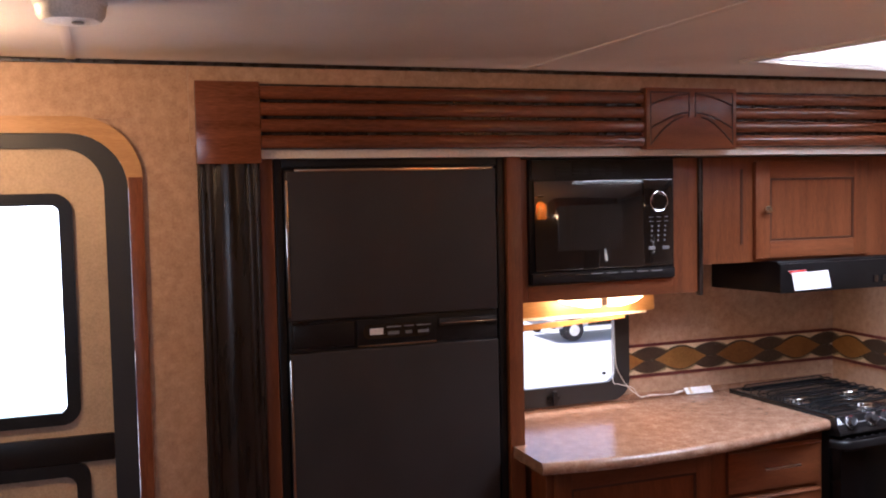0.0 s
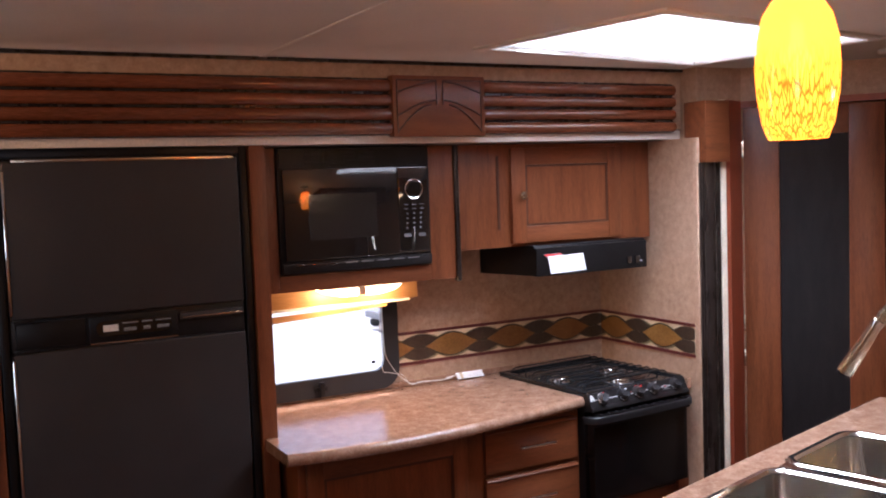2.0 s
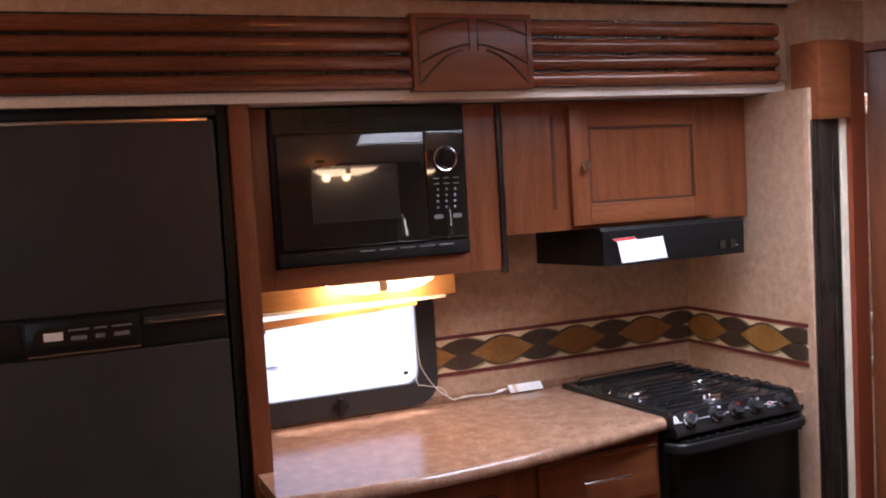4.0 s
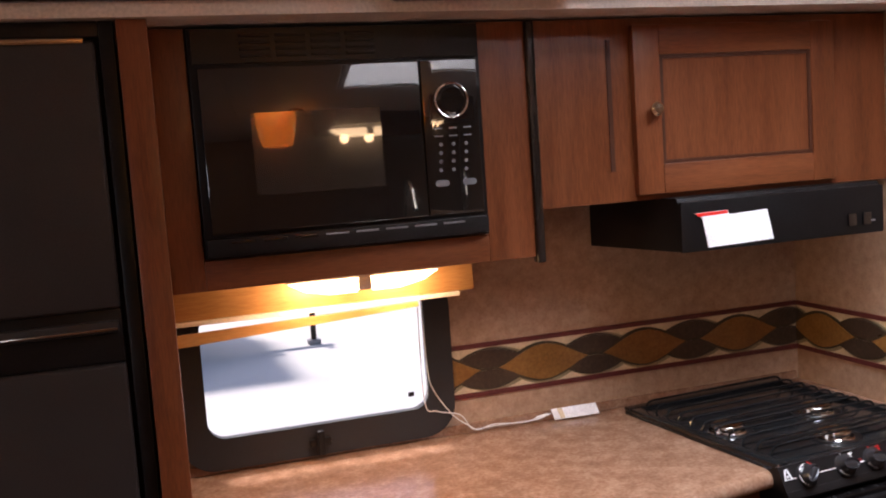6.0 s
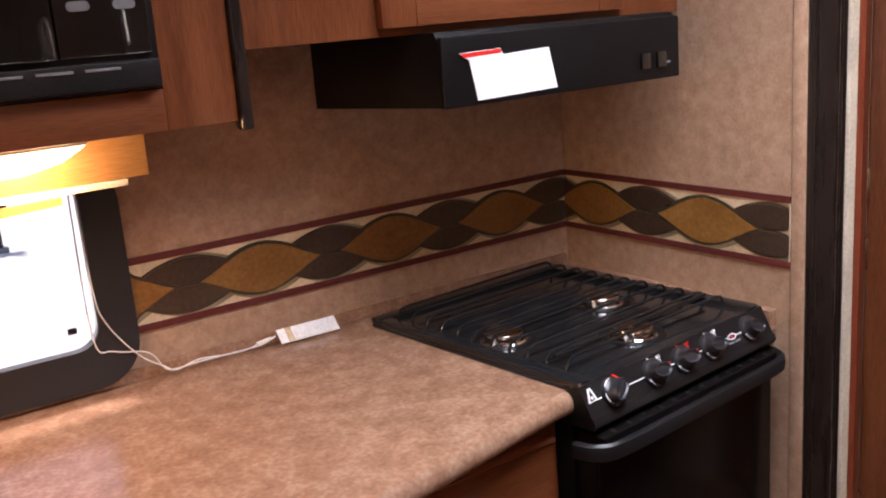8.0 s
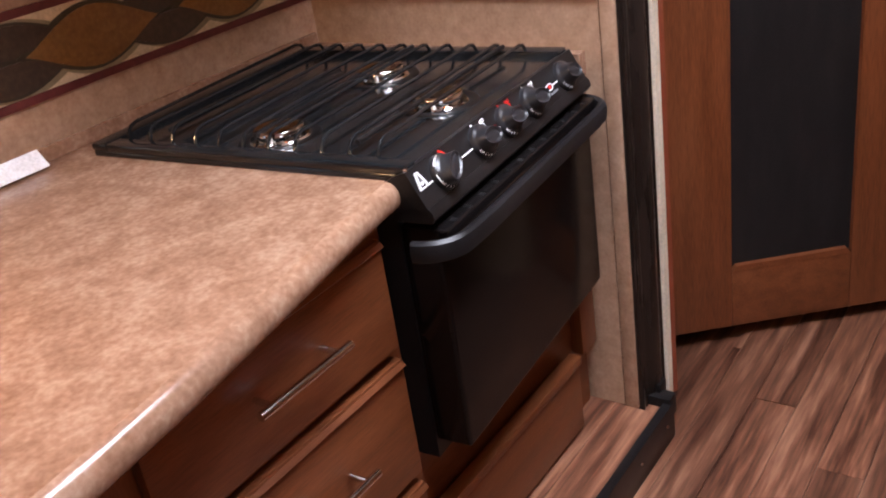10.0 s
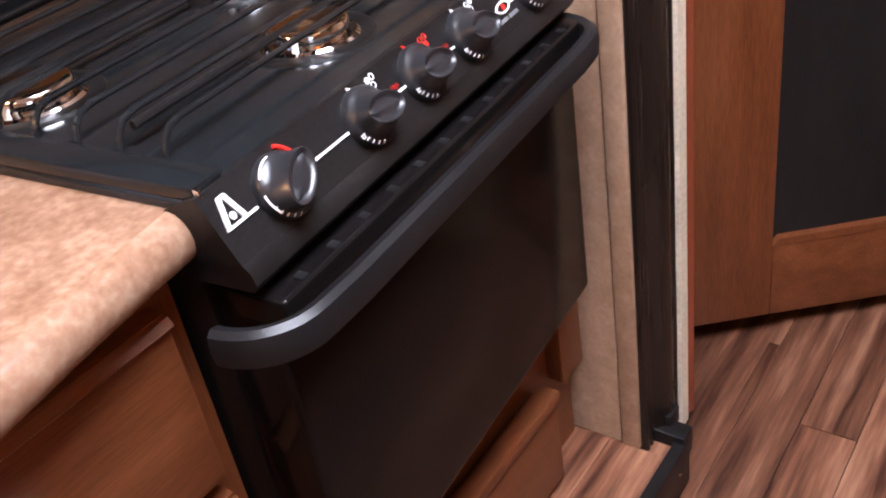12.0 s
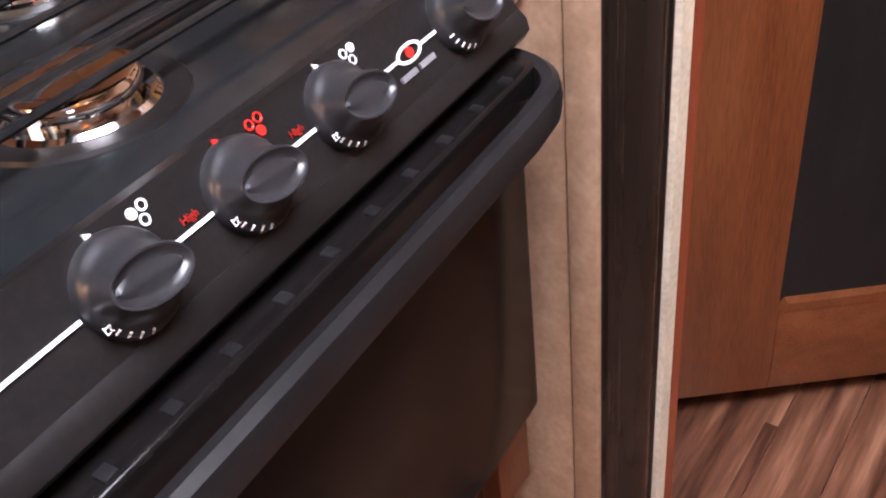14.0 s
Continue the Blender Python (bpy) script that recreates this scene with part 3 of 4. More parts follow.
part("nosing", nose, M_counter, wt, "rounded laminate nosing")
part("back_strip", B(1.838, SIDE - 0.004, 2.245, BACK - 0.002, 0.902, 0.940), M_counter, wt)
part("side_strip", B(2.338, SIDE - 0.002, 1.735, 2.245, 0.902, 0.940), M_counter, wt)
part("upstand", B(0.742, SIDE - 0.012, BACK - 0.010, BACK - 0.0015, 0.9405, 0.962, bevel=0.003), M_counter, wt)

# base cabinets
base = thing("base_cabinet", (1.2, 1.80, SLF), "cherry base cabinet with a plain door under the worktop", "cabinet")
part("body", B(0.765, 1.425, 1.757, BACK - 0.01, SLF, 0.900), M_wood_v, base)
def framed_door(parent, x0, x1, y, z0, z1, rail=0.055, name="door"):
    """A frame-and-panel door facing -y."""
    d = part(name, B(x0 + rail - 0.004, x1 - rail + 0.004, y + 0.006, y + 0.014, z0 + rail - 0.004, z1 - rail + 0.004), M_wood_v, parent)
    part("stile", B(x0, x0 + rail, y, y + 0.018, z0, z1, bevel=0.003), M_wood_v, d)
    part("stile", B(x1 - rail, x1, y, y + 0.018, z0, z1, bevel=0.003), M_wood_v, d)
    part("rail", B(x0 + rail, x1 - rail, y, y + 0.018, z1 - rail, z1, bevel=0.003), M_wood_h, d)
    part("rail", B(x0 + rail, x1 - rail, y, y + 0.018, z0, z0 + rail, bevel=0.003), M_wood_h, d)
    bm = bmesh.new()
    for a, bb in ((x0 + rail, x0 + rail + 0.008), (x1 - rail - 0.008, x1 - rail)):
        box(bm, a, bb, y + 0.003, y + 0.010, z0 + rail, z1 - rail)
    for a, bb in ((z0 + rail, z0 + rail + 0.008), (z1 - rail - 0.008, z1 - rail)):
        box(bm, x0 + rail + 0.008, x1 - rail - 0.008, y + 0.003, y + 0.010, a, bb)
    part("bead", bm, M_wood_dark, d)
    return d


framed_door(base, 0.79, 1.36, 1.738, 0.32, 0.870)
drw = thing("drawer_cabinet", (1.64, 1.80, SLF), "cherry drawer unit with chrome bar handles beside the oven", "cabinet")
part("body", B(1.425, 1.832, 1.757, BACK - 0.06, SLF, 0.900), M_wood_v, drw)
def bar_handle(x0, x1, y, z):
    bm = bmesh.new()
    rod(bm, (x0, y - 0.028, z), (x1, y - 0.028, z), 0.0055, seg=12)
    for x in (x0 + 0.02, x1 - 0.02):
        rod(bm, (x, y, z), (x, y - 0.028, z), 0.004, seg=10)
    return bm


for z0, z1 in ((0.722, 0.874), (0.525, 0.706), (0.305, 0.508)):
    d = part("drawer", B(1.430, 1.812, 1.738, 1.756, z0, z1, bevel=0.004), M_wood_h, drw)
    part("lip", prism(bmesh.new(), [(1.7375, z1 - 0.014), (1.733, z1 - 0.010), (1.738, z1 - 0.004), (1.742, z1 - 0.008)], "x", 1.430, 1.812), M_wood_h, d)
    part("handle", bar_handle(1.553, 1.699, 1.735, (z0 + z1) / 2 + 0.004), M_chrome, d, "chrome bar handle")
ovb = thing("oven_plinth_drawer", (2.08, 1.80, SLF), "cherry drawer below the black oven", "drawer")
part("body", B(1.836, 2.352, 1.775, BACK - 0.06, SLF, 0.520), M_wood_h, ovb)
part("front", B(1.850, 2.265, 1.742, 1.775, SLF + 0.01, 0.413, bevel=0.004), M_wood_h, ovb)
part("top_edge", B(1.850, 2.265, 1.736, 1.760, 0.413, 0.430, bevel=0.003), M_wood_h, ovb)
part("stile", B(2.300, 2.352, 1.752, 1.775, 0.405, 0.60, bevel=0.003), M_wood_v, ovb)

# refrigerator in its cherry surround
fc = thing("fridge_cabinet", (0.33, 1.88, SLF), "cherry surround round the black refrigerator", "cabinet")
part("stile", B(-0.078, -0.040, 1.862, 1.90, SLF, 1.885, bevel=0.002), M_wood_v, fc)
part("stile", B(0.692, 0.742, 1.858, 2.288, SLF, 1.862, bevel=0.003), M_wood_v, fc)
part("top_rail", B(-0.040, 0.742, 1.850, 1.862, 1.862, 1.886, bevel=0.002), M_wood_h, fc)
fr = thing("refrigerator", (0.33, 1.9, SLF + 0.02), "black two-door refrigerator with a control strip between the doors", "refrigerator")
part("body", B(-0.036, 0.688, 1.905, 2.28, SLF + 0.02, 1.862), M_black, fr)
bm = bmesh.new()
for a in ((-0.036, -0.012, SLF + 0.02, 1.862), (0.664, 0.688, SLF + 0.02, 1.862), (-0.012, 0.664, 1.836, 1.862)):
    box(bm, a[0], a[1], 1.872, 1.905, a[2], a[3], bevel=0.003)
part("trim_frame", bm, M_black, fr)
fd = part("freezer_door", B(-0.006, 0.656, 1.858, 1.90, 1.385, 1.828, bevel=0.007, seg=3), M_fridge, fr, "black textured freezer door")
part("top_cap", B(0.02, 0.640, 1.852, 1.862, 1.823, 1.832, bevel=0.002), M_nickel, fd)
dd = part("fridge_door", B(-0.006, 0.656, 1.858, 1.90, SLF + 0.04, 1.292, bevel=0.007, seg=3), M_fridge, fr, "black textured main door")
for z0, z1 in ((1.40, 1.80), (0.40, 1.275)):
    part("edge_strip", B(-0.008, 0.000, 1.853, 1.860, z0, z1, bevel=0.002), M_steel, fr)
cs = part("control_strip", B(-0.006, 0.656, 1.868, 1.90, 1.293, 1.384, bevel=0.003), M_black, fr)
part("panel", B(0.198, 0.450, 1.862, 1.870, 1.300, 1.378, bevel=0.004), M_black, cs)
part("left_grip", B(0.005, 0.190, 1.863, 1.872, 1.303, 1.376, bevel=0.006), M_black, cs)
part("right_grip", B(0.458, 0.650, 1.856, 1.872, 1.345, 1.366, bevel=0.006), M_fridge, cs)
part("right_edge", B(0.462, 0.648, 1.853, 1.858, 1.350, 1.354, bevel=0.001), M_steel, cs)
part("lower_edge", B(0.20, 0.448, 1.858, 1.863, 1.2965, 1.3005), M_steel, cs)
part("oval", prism(bmesh.new(), rounded(0.216, 0.432, 1.318, 1.362, 0.021, 6), "y", 1.8605, 1.8625), M_black_gloss, cs)
part("display", B(0.236, 0.278, 1.8585, 1.8625, 1.331, 1.350), M_white, cs, "pale grey display window")
for x, w in ((0.290, 0.045), (0.345, 0.03), (0.385, 0.045)):
    part("print_bar", B(x, x + w, 1.8590, 1.863, 1.350, 1.354), M_dimprint, cs)
    part("button", B(x + 0.004, x + w - 0.006, 1.8590, 1.863, 1.328, 1.338, bevel=0.001), M_dimprint, cs)
for z in (1.385, 1.300):
    part("hinge", B(0.000, 0.052, 1.855, 1.866, z - 0.008, z + 0.004, bevel=0.002), M_black, cs)

# microwave cabinet, with the microwave in it
mc = thing("microwave_cabinet", (1.1, 2.1, 1.385), "cherry wall cabinet framing the built-in microwave", "cabinet")
part("face_frame", B(0.745, 0.806, 1.955, 1.972, 1.385, 1.858, bevel=0.002), M_wood_v, mc)
part("face_frame", B(1.362, 1.462, 1.955, 1.972, 1.385, 1.858, bevel=0.002), M_wood_v, mc)
part("bottom_rail", B(0.806, 1.362, 1.955, 1.972, 1.385, 1.440, bevel=0.002), M_wood_h, mc)
part("side", B(1.444, 1.462, 1.972, BACK - 0.003, 1.385, 1.858), M_wood_v, mc)
part("bottom", B(0.745, 1.444, 1.973, BACK - 0.003, 1.386, 1.400), M_maple, mc)
part("corner_guard", B(1.462, 1.480, 1.944, 1.972, 1.372, 1.858, bevel=0.006, seg=3), M_espresso, mc, "dark rounded corner guard")
mw = thing("microwave", (1.084, 2.0, 1.441), "black built-in microwave with a glass door and dial", "microwave")
part("body", B(0.812, 1.356, 1.975, 2.26, 1.446, 1.852), M_black, mw)
fp = part("front_frame", B(0.808, 1.360, 1.946, 1.975, 1.442, 1.856, bevel=0.004), M_black, mw)
LEAN_BACK = Matrix.Translation((0, 1.938, 1.785)) @ Matrix.Rotation(radians(-1.8), 4, "X") @ Matrix.Translation((0, -1.938, -1.785))


def leaning(bm):
    bm.transform(LEAN_BACK)
    return bm


part("door", leaning(B(0.822, 1.232, 1.938, 1.950, 1.487, 1.785, bevel=0.004)), M_black_gloss, mw, "black glass microwave door")
part("mesh_window", leaning(B(0.908, 1.150, 1.9365, 1.939, 1.553, 1.702)), M_mesh, mw, "grey meshed viewing window")
cp = part("control_panel", B(1.236, 1.350, 1.939, 1.947, 1.487, 1.785, bevel=0.003), M_black_gloss, mw)
ring_bm = bmesh.new()
ringpts = [(1.294 + 0.033 * math.cos(2 * math.pi * k / 32), 1.936, 1.708 + 0.033 * math.sin(2 * math.pi * k / 32)) for k in range(33)]
part("dial_ring", tube(ring_bm, ringpts, 0.0026, 8), M_chrome, cp, "chrome ring round the dial")
part("dial", spun(bmesh.new(), (1.294, 1.9385, 1.708), (0, -1, 0), [(0.0, 0.008), (0.024, 0.008), (0.030, 0.003), (0.030, 0.0)]), M_black_gloss, cp)
for j in range(2):
    for i in range(3):
        x, z = 1.294 + (i - 1) * 0.030, 1.655 - j * 0.015
        part("key", B(x - 0.008, x + 0.008, 1.9372, 1.9392, z - 0.0014, z + 0.0014), M_dimprint, cp)
for j in range(4):
    for i in range(3):
        x, z = 1.294 + (i - 1) * 0.026 - j * 0.001, 1.624 - j * 0.0165
        part("key", spun(bmesh.new(), (x, 1.9390, z), (0, -1, 0), [(0.0038, 0.0), (0.0034, 0.0016), (0.0, 0.0016)], 12), M_dimprint, cp)
for x in (1.266, 1.322):
    part("key", prism(bmesh.new(), rounded(x - 0.014, x + 0.014, 1.543, 1.555, 0.0058, 4), "y", 1.9370, 1.9392), M_dimprint, cp, "pill-shaped key")
part("badge", prism(bmesh.new(), [(1.042 + 0.019 * math.cos(2 * math.pi * k / 20), 1.531 + 0.006 * math.sin(2 * math.pi * k / 20)) for k in range(20)], "y", 1.9310, 1.9345), M_greyprint, mw)
lv = part("lower_vent", B(0.812, 1.356, 1.934, 1.948, 1.446, 1.480, bevel=0.003), M_black, mw)
for k in range(8):
    x = 0.855 + k * 0.058
    part("slot", B(x, x + 0.044, 1.9322, 1.9345, 1.470, 1.4735, bevel=0.0008), M_greyprint if k > 2 else M_black_gloss, lv)
uv = part("upper_vent", B(0.815, 1.353, 1.940, 1.948, 1.792, 1.853), M_black, mw)
for k in range(4):
    for j in range(4):
        part("louvre", B(0.90 + k * 0.065, 0.955 + k * 0.065, 1.936, 1.941, 1.802 + j * 0.012, 1.808 + j * 0.012, bevel=0.001), M_black, uv)

# wall cabinet over the hood
wc = thing("wall_cabinet", (1.92, 2.1, 1.480), "cherry wall cabinet with a framed door over the cooker hood", "cabinet")
part("body", B(1.482, 2.352, 1.965, BACK - 0.003, 1.482, 1.858), M_wood_v, wc)
part("face_frame", B(1.482, 1.700, 1.952, 1.966, 1.480, 1.858, bevel=0.002), M_wood_v, wc)
part("face_frame", B(2.190, 2.354, 1.952, 1.966, 1.480, 1.858, bevel=0.002), M_wood_v, wc)
part("rail", B(1.700, 2.190, 1.952, 1.966, 1.480, 1.500), M_wood_h, wc)
part("rail", B(1.700, 2.190, 1.952, 1.966, 1.836, 1.858), M_wood_h, wc)
part("groove", B(1.640, 1.650, 1.9495, 1.953, 1.545, 1.815), M_wood_dark, wc)
cdr = framed_door(wc, 1.694, 2.198, 1.934, 1.492, 1.842, rail=0.062)
part("knob", spun(bmesh.new(), (1.733, 1.934, 1.668), (0, -1, 0), [(0.0, 0.030), (0.010, 0.029), (0.015, 0.023), (0.014, 0.016), (0.006, 0.010), (0.006, 0.0)], 20), M_nickel, cdr, "round nickel knob")

# cooker hood
hd = thing("cooker_hood", (2.0, 2.1, 1.362), "black cooker hood with a paper label under the wall cabinet", "cooker hood")
prof = [(1.885, 1.370), (2.275, 1.357), (BACK - 0.004, 1.357), (BACK - 0.004, 1.481), (1.898, 1.481), (1.888, 1.468)]
part("shell", prism(bmesh.new(), prof, "x", 1.757, 2.275), M_hood, hd)
part("front_lip", B(1.757, 2.275, 1.880, 1.892, 1.368, 1.474, bevel=0.004), M_hood, hd)
for x in (2.185, 2.225):
    part("switch", B(x - 0.011, x + 0.011, 1.874, 1.882, 1.388, 1.416, bevel=0.003), M_black_gloss, hd)
part("switch_mark", B(2.236, 2.250, 1.8785, 1.8802, 1.394, 1.398), M_greyprint, hd)
lab = thing("paper_label", (1.9, 1.878, 1.375), "white paper label stuck on the black hood", "label")
part("sheet", prism(bmesh.new(), [(1.788, 1.448), (1.866, 1.450), (1.872, 1.440), (1.965, 1.444), (1.980, 1.379), (1.818, 1.375), (1.806, 1.436)], "y", 1.8775, 1.8795), M_paper_white, lab)
part("stripe", prism(bmesh.new(), [(1.790, 1.4475), (1.865, 1.4495), (1.868, 1.4455), (1.866, 1.443), (1.795, 1.441)], "y", 1.8768, 1.8774), M_red, lab, "thin red printed stripe")

# cooker
ck = thing("cooker", (2.09, 1.95, 0.52), "black three-burner cooker with an oven and chrome burner caps", "cooker")
CX0, CX1, CYF, CYB, CT = 1.838, 2.322, 1.708, 2.232, 0.950
part("cooktop", B(CX0, CX1, CYF, CYB, 0.925, CT, bevel=0.006, seg=3), M_enamel, ck, "glossy black enamel cooktop")
bm = bmesh.new()
for a in ((CX0, CX1, CYB - 0.03, CYB), (CX0, CX0 + 0.028, CYF, CYB - 0.03), (CX1 - 0.028, CX1, CYF, CYB - 0.03)):
    box(bm, a[0], a[1], a[2], a[3], CT - 0.002, CT + 0.008, bevel=0.003)
part("raised_rim", bm, M_enamel, ck)
part("oven_body", B(1.842, 2.335, 1.730, 2.22, 0.53, 0.925), M_black, ck)
# slanted control panel
part("control_panel", prism(bmesh.new(), [(CYF + 0.004, 0.951), (CYF - 0.004, 0.953), (1.680, 0.908), (1.682, 0.900), (1.735, 0.900), (1.735, 0.94)], "x", CX0 - 0.003, CX1 + 0.003), M_black, ck)
part("panel_lip", prism(bmesh.new(), [(1.680, 0.909), (1.675, 0.904), (1.673, 0.896), (1.677, 0.890), (1.735, 0.889), (1.735, 0.905)], "x", CX0 - 0.003, CX1 + 0.003), M_black, ck)
PN = Vector((0, -0.045, 0.024)).normalized()      # panel's outward normal
PU = Vector((0, 0.024, 0.045)).normalized()       # up along the panel
P0 = Vector((0, 1.6915, 0.9295))                    # middle of the panel


def on_panel(x, up, out):
    return Vector((x, 0, 0)) + P0 + PU * up + PN * out


def flat_on_panel(x, up, w, h, out=0.0016):
    """A small flat print on the panel."""
    bm = bmesh.new()
    vs = [bm.verts.new(on_panel(x + sx * w / 2, up + sz * h / 2, o)) for o in (0.0, out) for sx, sz in ((-1, -1), (1, -1), (1, 1), (-1, 1))]
    bm.faces.new(vs[4:])
    for i in range(4):
        bm.faces.new((vs[i], vs[(i + 1) % 4], vs[4 + (i + 1) % 4], vs[4 + i]))
    bmesh.ops.recalc_face_normals(bm, faces=bm.faces)
    return bm


KN = (1.896, 1.996, 2.072, 2.148, 2.264)


def knob_shape(at, turn):
    """A round skirt that rises into an oval dished cap."""
    bm = bmesh.new()
    n, rows = 28, []
    for rx, ry, h in ((0.0232, 0.0232, 0.0), (0.0228, 0.0228, 0.0060), (0.0214, 0.0214, 0.0080), (0.0208, 0.0190, 0.0092), (0.0206, 0.0148, 0.0125), (0.0204, 0.0118, 0.0225), (0.0199, 0.0110, 0.0240), (0.0190, 0.0100, 0.0238), (0.0176, 0.0084, 0.0218), (0.0164, 0.0052, 0.0210), (0.0156, 0.0014, 0.0224)):
        rows.append([bm.verts.new((rx * math.cos(2 * math.pi * k / n), ry * math.sin(2 * math.pi * k / n), h)) for k in range(n)])
    for q, r in zip(rows, rows[1:]):
        for k in range(n):
            bm.faces.new((q[k], q[(k + 1) % n], r[(k + 1) % n], r[k]))
    bm.faces.new(rows[-1])
    q = Matrix(((1, 0, 0, 0), (0, PU.y, PN.y, 0), (0, PU.z, PN.z, 0), (0, 0, 0, 1)))
    bm.transform(Matrix.Translation(at) @ q @ Matrix.Rotation(radians(turn), 4, "Z"))
    return bm


for i, x in enumerate(KN):
    turn = (40, -8, -8, -8, -14)[i]
    kb = part("knob", knob_shape(on_panel(x, 0.0, 0), turn), M_knob, ck, "black moulded control knob with an oval grip")
    for a in (200, 213, 226, 240, 254):
        r = 0.0214
        ux, uz = r * math.cos(radians(a)), r * math.sin(radians(a))
        m = tube(bmesh.new(), [on_panel(x + ux * g, uz * g, 0.0075 + (1 - g) * 0.03) for g in (1.03, 1.0, 0.95)], 0.0007, 5)
        part("print_mark", m, M_print, kb)
    if 0 < i < 4:
        mat = M_red if i == 2 else M_print
        for dx, dz, solid in ((0.0205, 0.0203, i == 1), (0.0270, 0.0210, i == 3), (0.0245, 0.0152, i == 2)):
            m = bmesh.new()
            if solid:
                spun(m, on_panel(x + dx, dz, 0.0006), PN, [(0.0027, 0.0), (0.0025, 0.001), (0.0, 0.001)], 14)
            else:
                tube(m, [on_panel(x + dx + 0.0023 * math.cos(2 * math.pi * k / 16), dz + 0.0023 * math.sin(2 * math.pi * k / 16), 0.0006) for k in range(17)], 0.0006, 5)
            part("burner_mark", m, mat, ck)
        m = bmesh.new()
        spun(m, on_panel(x - 0.001, 0.0235, 0.0), PN, [(0.0026, 0.0), (0.0021, 0.0012), (0.0, 0.0012)], 3)
        part("flame_mark", m, mat, ck)
    if i == 0:
        m = bmesh.new()
        tube(m, [on_panel(x + 0.0265 * math.cos(radians(a)), 0.0265 * math.sin(radians(a)), 0.001) for a in range(34, 68, 6)], 0.0017, 6)
        part("heat_mark", m, M_red, ck, "red curved temperature mark")
        m = bmesh.new()
        tube(m, [on_panel(x + 0.0212 * math.cos(radians(a)), 0.0212 * math.sin(radians(a)), 0.0070) for a in range(96, 150, 8)], 0.0013, 6)
        part("scale_mark", m, M_print, ck)
        m = bmesh.new()
        tube(m, [on_panel(x + 0.0212 * math.cos(radians(a)), 0.0212 * math.sin(radians(a)), 0.0070) for a in range(172, 215, 8)], 0.0012, 6)
        part("scale_mark", m, M_print, ck)
# white line between the knobs, with a little wave and a red dot before the last one
for a, b2 in ((CX0 + 0.003, KN[0] - 0.026), (KN[0] + 0.026, KN[1] - 0.024), (KN[1] + 0.024, KN[2] - 0.023), (KN[2] + 0.023, KN[3] - 0.023), (KN[3] + 0.024, 2.202), (2.224, KN[4] - 0.023)):
    part("line", flat_on_panel((a + b2) / 2, -0.0005, b2 - a, 0.0018), M_print, ck)
for s in (-1, 1):
    m = bmesh.new()
    tube(m, [on_panel(2.213 - 0.011 * math.cos(math.pi * k / 8), -0.0005 + s * 0.0045 * math.sin(math.pi * k / 8) - 0.000, 0.0008) for k in range(9)], 0.0011, 5)
    part("line", m, M_print, ck)
m = bmesh.new()
spun(m, on_panel(2.213, -0.0005, 0.0006), PN, [(0.0032, 0.0), (0.0028, 0.0014), (0.0, 0.0014)], 14)
part("dot", m, M_red, ck)
for k in range(2):
    part("print_bar", flat_on_panel(2.204 + k * 0.019, -0.0105, 0.015, 0.0032), M_greyprint, ck)
# maker's mark as plain shapes: a slanted pair of strokes over a dot
for lean, x in ((-0.5, 1.8430), (0.5, 1.8590)):
    m = flat_on_panel(0, 0, 0.0036, 0.0190)
    m.transform(Matrix.Translation((x, 0, 0)) @ Matrix.Translation(P0) @ Matrix.Rotation(lean * 0.62, 4, PN) @ Matrix.Translation(-P0) @ Matrix.Translation(PU * 0.010))
    part("badge", m, M_print, ck)
part("badge", flat_on_panel(1.8510, 0.0182, 0.0065, 0.0030), M_print, ck)
m = bmesh.new()
spun(m, on_panel(1.8510, 0.0050, 0.0006), PN, [(0.0027, 0.0), (0.0024, 0.001), (0.0, 0.001)], 14)
part("badge", m, M_print, ck)


def print_text(txt, x, up, size, mat, out=0.0012):
    """A short printed word on the panel."""
    cu = bpy.data.curves.new("print_text", "FONT")
    cu.body, cu.size, cu.align_x, cu.extrude = txt, size * UNIT, "CENTER", 0.0004
    cu.materials.append(mat)
    ob = new("print_text", cu)
    ob.parent = ck
    m = Matrix.Translation(P(*on_panel(x, up, out)) - ck.location)
    ob.matrix_local = m @ Matrix(((1, 0, 0, 0), (0, PU.y, PN.y, 0), (0, PU.z, PN.z, 0), (0, 0, 0, 1)))


for x in KN[1:3]:
    print_text("High", x + 0.0420, 0.0030, 0.0054, M_reddim)
for x in KN[1:4]:
    print_text("Low", x - 0.0180, -0.0100, 0.0052, M_print, 0.0080)
    print_text("Off", x + 0.0020, 0.0165, 0.0052, M_print, 0.0075)
# oven door with its rounded bar handle
od = part("oven_door", B(1.842, 2.316, 1.676, 1.730, 0.560, 0.866, bevel=0.006, seg=3), M_ovenglass, ck, "black glass oven door")
part("door_top", B(1.842, 2.316, 1.662, 1.728, 0.838, 0.881, bevel=0.004, seg=3), M_ovenglass, od)
for k in range(12):
    part("vent_tab", B(1.866 + k * 0.0375, 1.8735 + k * 0.0375, 1.6660, 1.6740, 0.8805, 0.8822, bevel=0.0006), M_handle, od)
hp = []
for k in range(9):
    a = math.pi / 2 * k / 8
    hp.append((1.806 + 0.045 * (1 - math.cos(a)), 1.690 - 0.048 * math.sin(a), 0.876))
hp += [(x, 1.640, 0.876) for x in np.linspace(1.89, 2.25, 8)]
for k in range(9):
    a = math.pi / 2 * (1 - k / 8)
    hp.append((2.322 - 0.045 * (1 - math.cos(a)), 1.690 - 0.048 * math.sin(a), 0.876))
bm = bmesh.new()
rows = []
